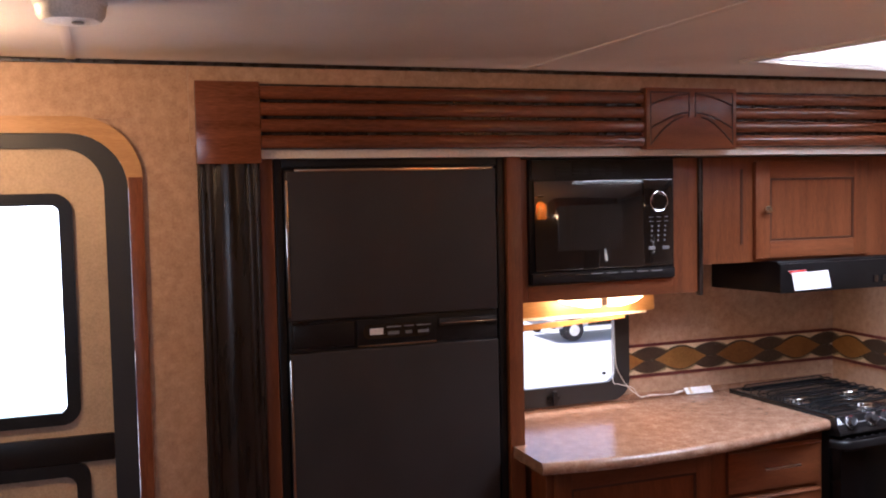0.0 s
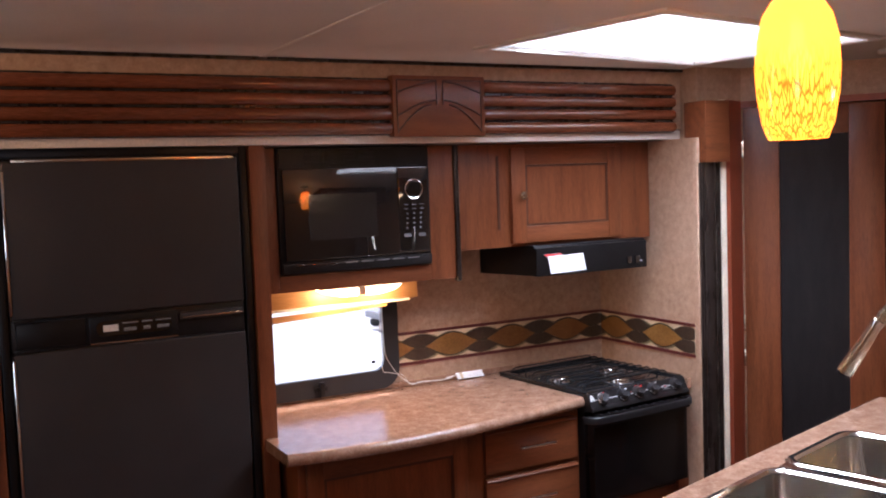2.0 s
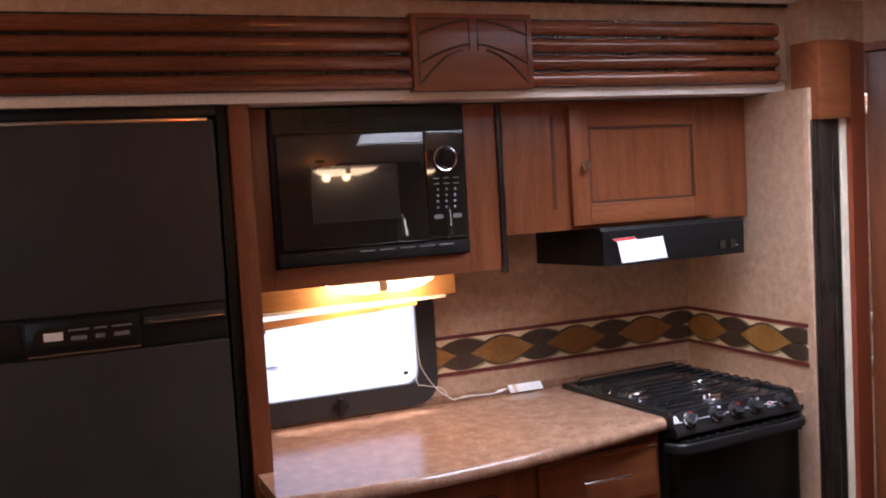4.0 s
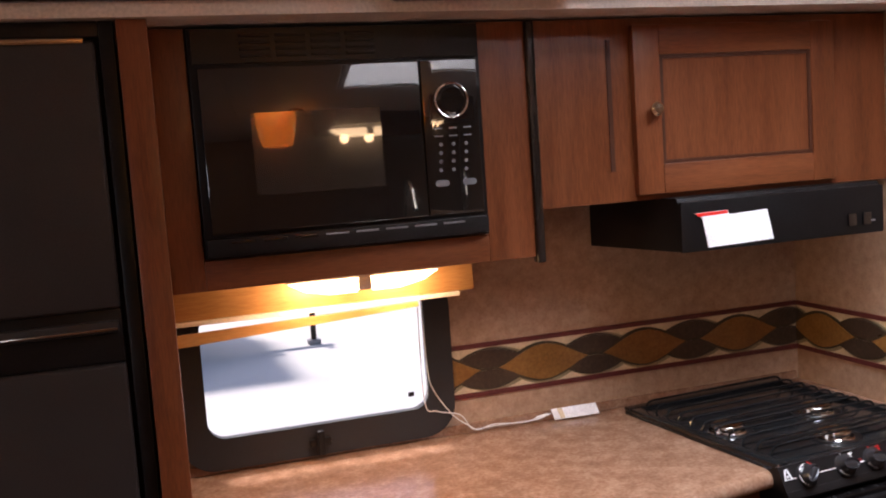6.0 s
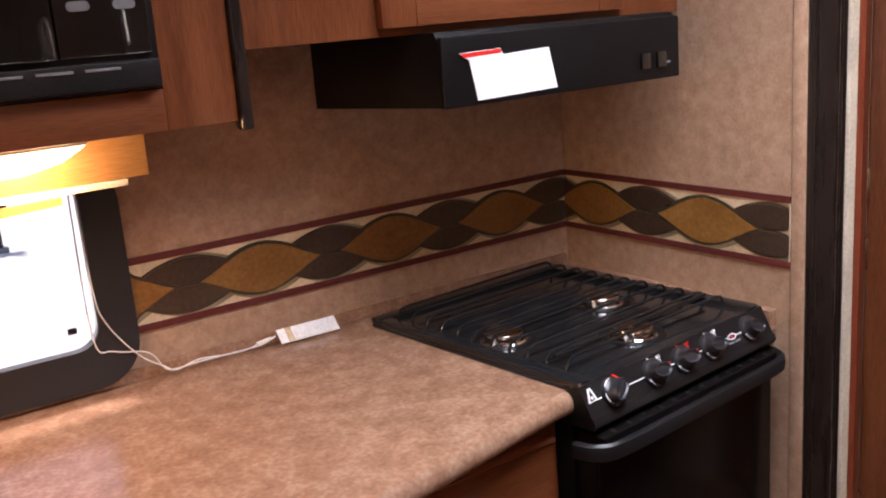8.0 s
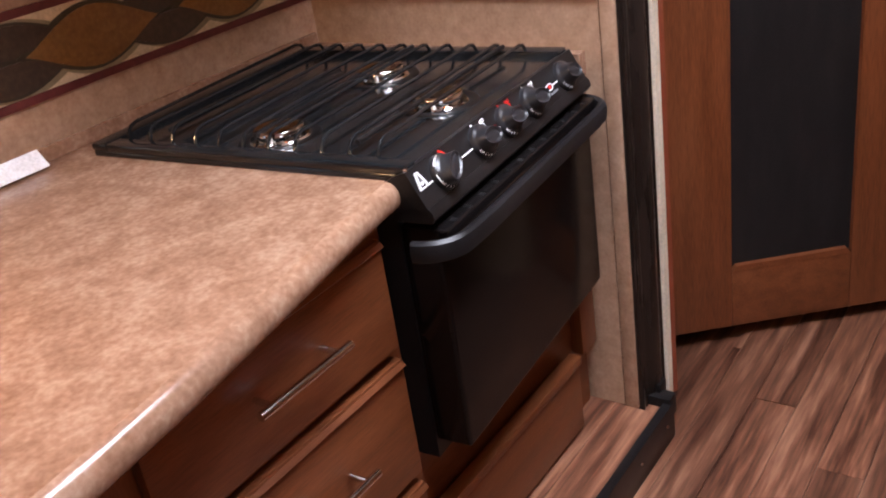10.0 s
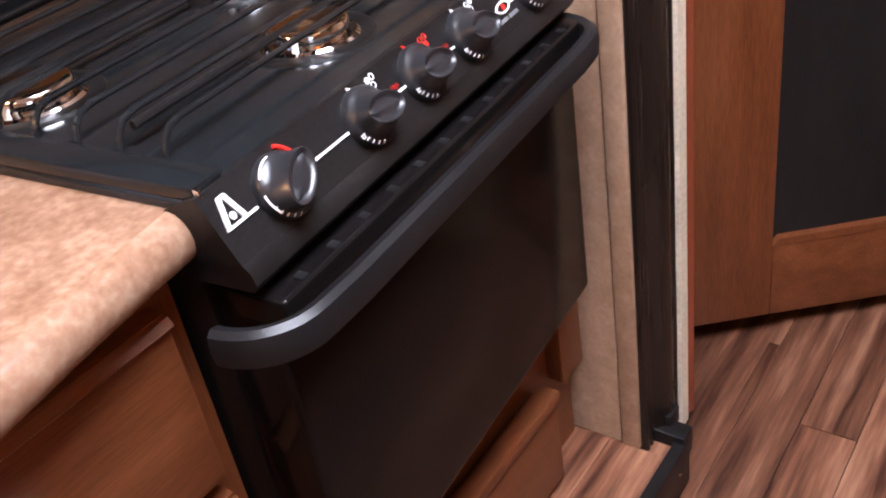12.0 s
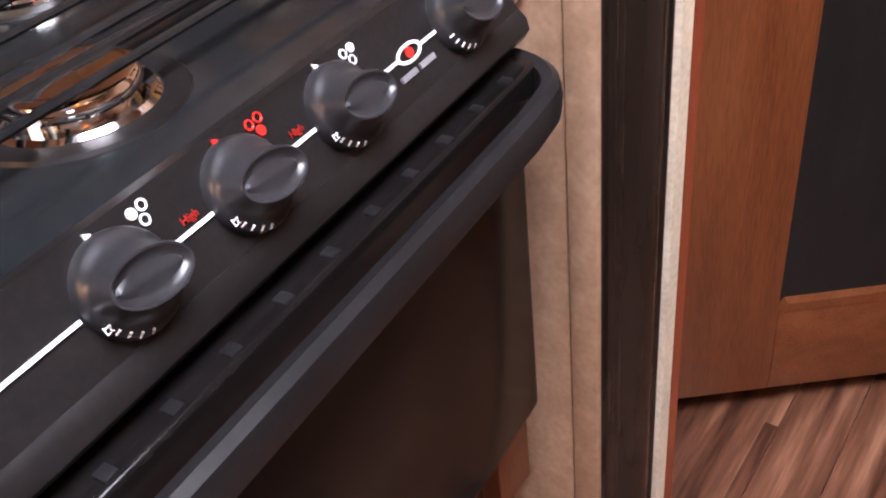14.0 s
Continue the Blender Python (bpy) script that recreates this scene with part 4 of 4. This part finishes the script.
for i, p in enumerate(hp):
    p = Vector(p)
    d = (Vector(hp[min(i + 1, len(hp) - 1)]) - Vector(hp[max(i - 1, 0)])).normalized()
    side = Vector((d.y, -d.x, 0))
    if side.y > 0 and abs(d.x) > 0.3:
        side = -side
    rows.append([bm.verts.new(p + side * o + Vector((0, 0, z))) for o, z in ((0.007, -0.019), (0.0085, -0.006), (0.0068, 0.0030), (0.002, 0.0065), (-0.005, 0.004), (-0.007, -0.017))])
for a, b2 in zip(rows, rows[1:]):
    for k in range(6):
        bm.faces.new((a[k], a[(k + 1) % 6], b2[(k + 1) % 6], b2[k]))
bm.faces.new(rows[0])
bm.faces.new(rows[-1])
bmesh.ops.recalc_face_normals(bm, faces=bm.faces)
part("handle", bm, M_handle, od, "rounded black bar handle")
part("handle_screw", spun(bmesh.new(), (1.812, 1.682, 0.870), (-1, 0, 0), [(0.006, 0.0), (0.005, 0.002), (0.0, 0.002)], 12), M_steel, od)
# burners: dished base, ported body and a polished cap
for x, y in ((1.922, 1.955), (2.180, 1.955), (2.075, 1.795)):
    bo = part("burner", spun(bmesh.new(), (x, y, CT - 0.001), (0, 0, 1), [(0.058, 0.0), (0.056, 0.003), (0.046, 0.004), (0.042, 0.0015), (0.0, 0.0015)], 28), M_black, ck)
    part("burner_body", spun(bmesh.new(), (x, y, CT), (0, 0, 1), [(0.044, 0.0), (0.040, 0.0035), (0.0305, 0.0030), (0.0300, 0.0070), (0.0, 0.0070)], 28), M_chrome, bo, "polished burner body")
    part("burner_cap", spun(bmesh.new(), (x, y, CT), (0, 0, 1), [(0.024, 0.0065), (0.0335, 0.0068), (0.0350, 0.0085), (0.0350, 0.0140), (0.0335, 0.0160), (0.030, 0.0168), (0.026, 0.0162), (0.012, 0.0168), (0.0, 0.0170)], 32), M_chrome, bo, "chrome burner cap")
    for k in range(12):
        a = 2 * math.pi * k / 12
        part("flame_port", rod(bmesh.new(), (x + 0.0342 * math.cos(a), y + 0.0342 * math.sin(a), CT + 0.0075), (x + 0.0342 * math.cos(a), y + 0.0342 * math.sin(a), CT + 0.0100), 0.0014, seg=6), M_black, bo)
    part("igniter", rod(bmesh.new(), (x - 0.034, y - 0.012, CT), (x - 0.034, y - 0.012, CT + 0.013), 0.0028, seg=8), M_white, bo)
# wire grate: bars run across, bent down at both ends, over two long bearers
gr = part("grate", rod(bmesh.new(), (1.885, 1.80, 0.966), (2.292, 1.80, 0.966), 0.0035, seg=8), M_black, ck)
part("bearer", rod(bmesh.new(), (1.885, 2.12, 0.966), (2.292, 2.12, 0.966), 0.0035, seg=8), M_black, gr)
part("bearer", rod(bmesh.new(), (1.885, 1.965, 0.966), (2.292, 1.965, 0.966), 0.0035, seg=8), M_black, gr)
for k in range(11):
    y = 1.765 + k * 0.043
    pts = [(1.874, y, CT), (1.878, y, 0.962), (1.884, y, 0.969), (1.896, y, 0.972)]
    pts += [(x, y, 0.972) for x in (2.0, 2.1, 2.2)]
    pts += [(2.278, y, 0.972), (2.290, y, 0.969), (2.296, y, 0.962), (2.300, y, CT)]
    part("bar", tube(bmesh.new(), pts, 0.0027, 8), M_enamel, gr)
# side corner clip
part("corner_clip", B(CX0 + 0.001, CX0 + 0.003, 1.703, 1.708, 0.942, 0.957, bevel=0.0006), M_steel, ck)

# it stands turned a few degrees to the wall
ck.location = P(2.068, 1.968, 0.52)
ck.rotation_euler = (0, 0, radians(4.8))

# kitchen window
kw = thing("window_1", (1.06, BACK, 0.95), "black framed window over the worktop with rounded corners", "window", kind="structure")
outer = rounded(0.742, 1.370, 0.950, 1.330, 0.075, 8)
inner = rounded(0.802, 1.308, 1.020, 1.300, 0.040, 8)
part("window_frame", ring(bmesh.new(), outer, inner, BACK - 0.022, BACK - 0.0005), M_seal, kw)
part("inner_frame", ring(bmesh.new(), rounded(0.797, 1.312, 1.014, 1.304, 0.045, 8), rounded(0.802, 1.307, 1.019, 1.299, 0.040, 8), BACK - 0.016, BACK - 0.004), M_steel, kw)
pn = part("pane", B(0.79, 1.32, BACK - 0.003, BACK - 0.001, 1.00, 1.32), M_glass, kw)
pn.visible_shadow = False
ltc = part("latch", B(1.020, 1.068, BACK - 0.034, BACK - 0.020, 0.972, 0.990, bevel=0.003), M_black, kw)
part("lever", B(1.036, 1.052, BACK - 0.046, BACK - 0.030, 0.955, 1.010, bevel=0.003), M_black, ltc)
part("sticker", B(1.262, 1.276, BACK - 0.006, BACK - 0.004, 1.048, 1.058), M_black, kw)
# valance board with its blind rail
va = thing("window_valance", (1.05, 2.10, 1.312), "pale maple valance board over the window, lit from above", "valance")
part("board", B(0.744, 1.374, 2.098, 2.112, 1.312, 1.384, bevel=0.003), M_maple, va)
part("rail", B(0.744, 1.340, 2.094, 2.120, 1.302, 1.3115, bevel=0.002), M_white, va, "thin white blind rail")
part("slat", prism(bmesh.new(), [(0.746, 1.263), (1.243, 1.291), (1.243, 1.301), (0.746, 1.288)], "y", 2.084, 2.0925), M_maple, va)

# twin lamp below the microwave cabinet, and its like across the room
def twin_lamp(name, x, y, z, label):
    t = thing(name, (x, y, z), label, "light fitting", group="twin dome lamps")
    part("plate", B(x - 0.155, x + 0.155, y - 0.040, y + 0.040, z - 0.008, z, bevel=0.003), M_white, t)
    part("switch_block", B(x - 0.014, x + 0.014, y - 0.040, y + 0.040, z - 0.034, z - 0.008, bevel=0.005), M_white, t)
    for s in (-1, 1):
        bm = bmesh.new()
        pts = [(x + s * 0.016, z - 0.008), (x + s * 0.016, z - 0.036), (x + s * 0.070, z - 0.036), (x + s * 0.120, z - 0.026), (x + s * 0.152, z - 0.008)]
        prism(bm, pts, "y", y - 0.038, y + 0.038)
        ln = part("lens", bm, M_lens, t, "glowing frosted lens")
        ln.visible_shadow = False
    return t


twin_lamp("twin_lamp", 1.110, 2.03, 1.385, "white twin dome lamp, lit, under the microwave cabinet")
# unseen cabinet, added only to hang the second twin lamp from
oc = thing("lamp_carrier_cabinet", (1.95, -0.15, 1.86), "plain cherry cabinet, added unseen over the sink island to carry a lamp", "cabinet")
part("body", B(1.47, 2.60, -0.38, 0.08, 1.86, 2.128, bevel=0.004), M_wood_v, oc)
twin_lamp("twin_lamp", 1.62, -0.02, 1.86, "white twin dome lamp, lit, under the added hung cabinet")
# blind cord with its paper tag lying on the worktop
cd = thing("blind_cord", (1.50, 2.2, 0.941), "white looped blind cord with a paper tag on the worktop", "cord")
TAIL = [(1.401, 2.262, 0.962), (1.420, 2.258, 0.951), (1.464, 2.262, 0.957), (1.538, 2.260, 0.950), (1.581, 2.262, 0.956), (1.614, 2.264, 0.960)]
for dz, drop in ((0.0, [(1.302, 2.264, 1.285), (1.306, 2.264, 1.12), (1.318, 2.265, 1.06), (1.361, 2.262, 0.994)]), (0.003, [(1.294, 2.266, 1.285), (1.294, 2.266, 1.041), (1.323, 2.265, 1.009), (1.378, 2.262, 0.993)])):
    pts = drop + [(x, y - dz, z + (dz if i % 2 else -dz)) for i, (x, y, z) in enumerate(TAIL)]
    sm = []
    for i in range(len(pts) - 1):
        p0, p1, p2, p3 = (Vector(pts[max(i - 1, 0)]), Vector(pts[i]), Vector(pts[i + 1]), Vector(pts[min(i + 2, len(pts) - 1)]))
        for k in range(5):
            t = k / 5
            sm.append(0.5 * ((2 * p1) + (p2 - p0) * t + (2 * p0 - 5 * p1 + 4 * p2 - p3) * t * t + (3 * p1 - p0 - 3 * p2 + p3) * t ** 3))
    part("cord", tube(bmesh.new(), sm, 0.0013, 6), M_white, cd)
bm = box(bmesh.new(), -0.060, 0.060, -0.0155, 0.0155, 0.0, 0.0020, bevel=0.0006)
LEAN = Matrix.Translation((1.678, 2.2655, 0.9545)) @ Matrix.Rotation(radians(-1.5), 4, "Z") @ Matrix.Rotation(radians(44), 4, "X")
bm.transform(LEAN)
part("tag", bm, M_paper_white, cd, "white paper tag leaning on the upstand")
bm = box(bmesh.new(), -0.044, -0.032, -0.0150, 0.0150, 0.0021, 0.0030)
bm.transform(LEAN)
part("tag_band", bm, M_cream, cd)
part("ferrule", rod(bmesh.new(), (1.572, 2.262, 0.955), (1.600, 2.263, 0.959), 0.004, 0.003, seg=10), M_white, cd, "white cord ferrule")

# ---- sink island ----
ISL = Matrix(((-0.961, 0.277, 0, 2.635), (-0.277, -0.961, 0, 1.113), (0, 0, 1, 0), (0, 0, 0, 1)))


def isl(bm):
    bm.transform(ISL)
    return bm


it = bmesh.new()
L, D = 1.60, 0.62
U0, U1, U2, U3, V0, V1 = 0.525, 0.900, 0.985, 1.400, 0.105, 0.480
for a in ((0, U0, 0, D), (U3, L, 0, D), (U0, U3, 0, V0), (U0, U3, V1, D), (U1, U2, V0, V1)):
    box(it, a[0], a[1], a[2], a[3], 0.902, 0.940)
bmesh.ops.remove_doubles(it, verts=it.verts, dist=0.0005)
iw = thing("island_worktop", (1.95, 0.65, 0.902), "speckled brown laminate worktop round the sink", "worktop")
part("top", isl(it), M_counter, iw)
part("nosing", isl(B(-0.006, L + 0.006, -0.010, 0.0, 0.900, 0.939, bevel=0.004)), M_counter, iw, "rounded laminate nosing")
ic = thing("island_cabinet", (1.95, 0.65, MAINF), "cherry cabinet under the sink island", "cabinet")
part("body", isl(B(0.03, L - 0.03, 0.03, D - 0.03, MAINF, 0.70)), M_wood_v, ic)
part("front", isl(B(0.03, L - 0.03, 0.022, 0.030, 0.70, 0.902)), M_wood_v, ic)
part("back", isl(B(0.03, L - 0.03, D - 0.030, D - 0.022, 0.70, 0.902)), M_wood_v, ic)
sn = thing("sink", (1.7, 0.62, 0.78), "stainless steel double-bowl sink set in the island", "sink")
for a, b2 in ((U0, U1), (U2, U3)):
    o, i2 = rounded(a - 0.024, b2 + 0.024, V0 - 0.024, V1 + 0.024, 0.06, 6), rounded(a + 0.004, b2 - 0.004, V0 + 0.004, V1 - 0.004, 0.045, 6)
    mid1, mid2 = rounded(a - 0.017, b2 + 0.017, V0 - 0.017, V1 + 0.017, 0.055, 6), rounded(a - 0.004, b2 + 0.004, V0 - 0.004, V1 + 0.004, 0.050, 6)
    bot = rounded(a + 0.02, b2 - 0.02, V0 + 0.02, V1 - 0.02, 0.06, 6)
    bm = bmesh.new()
    loops = [[bm.verts.new((p[0], p[1], z)) for p in q] for q, z in ((o, 0.9405), (o, 0.945), (mid1, 0.951), (mid2, 0.951), (i2, 0.944), (i2, 0.930), (bot, 0.79))]
    k = len(o)
    for q, r in zip(loops, loops[1:]):
        for j in range(k):
            bm.faces.new((q[j], q[(j + 1) % k], r[(j + 1) % k], r[j]))
    bm.faces.new(loops[-1])
    bmesh.ops.recalc_face_normals(bm, faces=bm.faces)
    bw = part("bowl", isl(bm), M_steel, sn)
    part("drain", isl(spun(bmesh.new(), ((a + b2) / 2, (V0 + V1) / 2, 0.791), (0, 0, 1), [(0.045, 0.0), (0.042, 0.003), (0.034, 0.003), (0.030, 0.001), (0.0, 0.001)], 20)), M_chrome, bw)
part("divider", isl(B(U1 + 0.022, U2 - 0.022, V0, V1, 0.9405, 0.950, bevel=0.004)), M_steel, sn)
fa = thing("faucet", (2.0, 0.42, 0.94), "brushed nickel gooseneck faucet behind the sink", "faucet")
fu, fv = 0.79, 0.545
part("base", isl(spun(bmesh.new(), (fu, fv, 0.9402), (0, 0, 1), [(0.030, 0.0), (0.029, 0.008), (0.020, 0.014), (0.018, 0.05), (0.0, 0.05)], 24)), M_nickel, fa)
pts = [(fu, fv, 0.96), (fu, fv, 1.12), (fu, fv, 1.27)]
for k in range(1, 13):
    a = math.pi * 0.86 * k / 12
    pts.append((fu, fv - 0.130 * (1 - math.cos(a)), 1.27 + 0.130 * math.sin(a)))
part("neck", isl(tube(bmesh.new(), pts, 0.0130, 14)), M_nickel, fa)
e = Vector(pts[-1])
dn = (Vector(pts[-1]) - Vector(pts[-2])).normalized()
part("collar", isl(rod(bmesh.new(), e - dn * 0.005, e + dn * 0.012, 0.0170, seg=20)), M_chrome, fa)
sp = part("spray_head", isl(rod(bmesh.new(), e + dn * 0.012, e + dn * 0.165, 0.0150, 0.0225, seg=20)), M_nickel, fa)
part("nozzle", isl(rod(bmesh.new(), e + dn * 0.165, e + dn * 0.172, 0.019, seg=20)), M_black, sp)
part("lever", isl(tube(bmesh.new(), [(fu - 0.018, fv, 0.985), (fu - 0.05, fv, 0.995), (fu - 0.10, fv, 1.015)], 0.006, 10)), M_nickel, fa)

# pendant lamp
pd = thing("pendant_lamp", (1.22, 0.216, 1.78), "lit amber cane-pattern glass pendant lamp on a short stem", "pendant lamp")
prof = [(0.052, -0.128), (0.063, -0.10), (0.072, -0.045), (0.0745, 0.0), (0.072, 0.05), (0.061, 0.095), (0.044, 0.122), (0.024, 0.132)]
inside = [(r - 0.004, h) for r, h in prof[::-1]]
bm = lathe(bmesh.new(), (1.22, 0.216, 1.91), prof + inside, 40)
bmesh.ops.recalc_face_normals(bm, faces=bm.faces)
shade = part("shade", bm, M_amber, pd, "amber glass shade with a cane pattern")
shade.visible_shadow = False
part("cap", spun(bmesh.new(), (1.22, 0.216, 2.035), (0, 0, 1), [(0.030, 0.0), (0.030, 0.020), (0.012, 0.034), (0.0, 0.034)], 20), M_nickel, pd)
part("stem", rod(bmesh.new(), (1.22, 0.216, 2.06), (1.22, 0.216, CEIL - 0.01), 0.004, seg=10), M_nickel, pd)
part("canopy", spun(bmesh.new(), (1.22, 0.216, CEIL - 0.025), (0, 0, 1), [(0.0, 0.0), (0.03, 0.002), (0.055, 0.014), (0.058, 0.0245)], 24), M_nickel, pd)
blb = part("bulb", spun(bmesh.new(), (1.22, 0.216, 1.89), (0, 0, 1), [(0.0, 0.0), (0.018, 0.006), (0.026, 0.024), (0.022, 0.046), (0.012, 0.07), (0.012, 0.10)], 20), M_lens, pd)
blb.visible_shadow = False

# ceiling fittings
sa = thing("smoke_alarm", (-0.547, 1.01, CEIL - 0.045), "white round smoke alarm on the ceiling", "smoke alarm")
part("base", spun(bmesh.new(), (-0.547, 1.03, CEIL - 0.001), (0, 0, -1), [(0.066, 0.0), (0.066, 0.012), (0.0, 0.012)], 28), M_white, sa)
part("cover", spun(bmesh.new(), (-0.547, 1.03, CEIL - 0.013), (0, 0, -1), [(0.063, 0.0), (0.061, 0.018), (0.052, 0.028), (0.0, 0.030)], 28), M_white, sa)
part("test_button", spun(bmesh.new(), (-0.535, 1.02, CEIL - 0.043), (0, 0, -1), [(0.012, 0.0), (0.010, 0.003), (0.0, 0.003)], 16), M_greyprint, sa)
cv = thing("ceiling_speaker", (2.86, 1.20, CEIL - 0.012), "round off-white ceiling disc near the corner door", "ceiling disc")
part("rim", spun(bmesh.new(), (2.80, 1.15, CEIL - 0.001), (0, 0, -1), [(0.075, 0.0), (0.073, 0.010), (0.060, 0.013), (0.055, 0.008), (0.0, 0.008)], 28), M_white, cv)
# unseen dome lamp, added to house the entry's warm fill
el = thing("added_ceiling_lamp", (-0.95, 1.25, CEIL - 0.05), "white dome ceiling lamp, lit, added out of view before the entry door", "light fitting")
part("base", spun(bmesh.new(), (-0.95, 1.25, CEIL - 0.001), (0, 0, -1), [(0.085, 0.0), (0.085, 0.010), (0.0, 0.010)], 28), M_white, el)
dm = part("dome", spun(bmesh.new(), (-0.95, 1.25, CEIL - 0.011), (0, 0, -1), [(0.080, 0.0), (0.070, 0.025), (0.04, 0.045), (0.0, 0.050)], 28), M_lens, el)
dm.visible_shadow = False

# ---- outside, seen through the kitchen window ----
GZ = -0.62
solo("ground", B(-90, 90, -90, 90, GZ - 0.2, GZ), M_asphalt, kind="structure")
tr = thing("parked_trailer", (2.6, 12.6, GZ), "white travel trailer with a black tongue and jack, parked outside", "trailer")
part("body", B(-4.2, 1.75, 11.2, 13.6, GZ + 0.62, GZ + 3.2, bevel=0.08), M_rv, tr)
part("frame_rail", B(-4.2, 2.2, 11.5, 11.6, GZ + 0.46, GZ + 0.60), M_black, tr)
part("tongue", prism(bmesh.new(), [(1.5, 11.70), (2.85, 11.70), (2.85, 11.82), (1.5, 11.82)], "z", GZ + 0.42, GZ + 0.52), M_black, tr)
part("jack", rod(bmesh.new(), (2.72, 11.75, GZ + 0.06), (2.72, 11.75, GZ + 0.95), 0.035), M_black, tr)
part("jack_foot", B(2.645, 2.795, 11.675, 11.825, GZ, GZ + 0.06, bevel=0.01), M_greyprint, tr)
vh = thing("utility_cart", (6.9, 12.7, GZ), "small pale utility cart with dark tyres, parked outside", "cart")
part("body", prism(bmesh.new(), [(6.02, GZ + 0.20), (8.30, GZ + 0.20), (8.30, GZ + 0.60), (7.30, GZ + 0.60), (7.25, GZ + 0.52), (6.70, GZ + 0.52), (6.62, GZ + 0.60), (6.05, GZ + 0.52)], "y", 12.30, 13.20), M_rv, vh)
part("bumper", B(5.97, 6.03, 12.28, 13.22, GZ + 0.20, GZ + 0.30, bevel=0.01), M_greyprint, vh)
part("sill", B(6.60, 7.60, 12.285, 12.30, GZ + 0.22, GZ + 0.30), M_black, vh)
part("seat", B(6.75, 7.20, 12.40, 13.10, GZ + 0.52, GZ + 0.68, bevel=0.03), M_black, vh, "black padded seat")
for wx in (6.32, 7.85):
    wh = part("wheel", rod(bmesh.new(), (wx, 12.24, GZ + 0.17), (wx, 12.42, GZ + 0.17), 0.17, seg=24), M_tyre, vh)
    part("rim", rod(bmesh.new(), (wx, 12.22, GZ + 0.17), (wx, 12.25, GZ + 0.17), 0.09, seg=20), M_steel, wh)
js = thing("trailer_jack", (6.22, 13.38, GZ), "dark trailer jack leg on a small caster wheel outside", "jack")
part("leg", rod(bmesh.new(), (6.22, 13.38, GZ + 0.16), (6.22, 13.38, GZ + 0.80), 0.028, seg=12), M_black, js)
part("fork", B(6.18, 6.26, 13.35, 13.41, GZ + 0.10, GZ + 0.17, bevel=0.01), M_steel, js)
part("caster", rod(bmesh.new(), (6.22, 13.34, GZ + 0.08), (6.22, 13.42, GZ + 0.08), 0.08, seg=16), M_tyre, js)

# ---- floor planks, slide-out edge ----
es = thing("trim_slide_edge", (1.1, 1.635, MAINF), "black metal edging along the raised kitchen floor", "floor edging", kind="structure")
part("nosing", B(-0.25, 2.400, 1.628, 1.646, MAINF - 0.004, SLF + 0.004, bevel=0.004), M_black, es)
part("end_bracket", B(2.385, 2.415, 1.630, 1.705, SLF - 0.03, SLF + 0.014, bevel=0.004), M_black, es)
part("end_bracket", B(2.40, 2.43, 1.655, 1.70, SLF, SLF + 0.03, bevel=0.004), M_black, es)
for sx in (2.05, 2.25, 2.365):
    part("screw", spun(bmesh.new(), (sx, 1.6285, SLF - 0.03), (0, -1, 0), [(0.004, 0.0), (0.003, 0.0015), (0.0, 0.0015)], 8), M_steel, es)

rng = random.Random(5)
PLANKS = {}


def plank_mesh(lx, ly):
    key = (round(lx, 3), round(ly, 3))
    if key not in PLANKS:
        bm = box(bmesh.new(), -lx / 2, lx / 2, -ly / 2, ly / 2, -0.008, 0.0)
        PLANKS[key] = to_mesh("plank", bm, M_plank, P(0, 0, 0))
    return PLANKS[key]


fl = thing("floor", (1.0, 0.0, MAINF), "brown plank-pattern floor", "floor", kind="structure")
fs = thing("floor_slide", (1.0, 1.9, SLF), "brown plank-pattern floor of the slide-out", "floor", kind="structure")


def lay(parent, x0, x1, y0, y1, z, w, length):
    y, row = y0, 0
    while y < y1 - 0.002:
        ww = min(w, y1 - y)
        x = x0 - (row * 0.43 * length) % length
        while x < x1:
            a, b2 = max(x, x0), min(x + length, x1)
            if b2 - a > 0.02:
                ob = new("plank", plank_mesh(b2 - a - 0.0012, ww - 0.0012))
                ob.location = P((a + b2) / 2, y + ww / 2, z + rng.uniform(-0.0004, 0.0004)) - parent.location
                ob.parent = parent
            x += length
        y += w
        row += 1


lay(fl, -2.40, 3.30, -1.90, 1.628, MAINF, 0.078, 1.10)
lay(fs, -0.27, SIDE - 0.001, 1.646, 1.95, SLF, 0.078, 1.10)
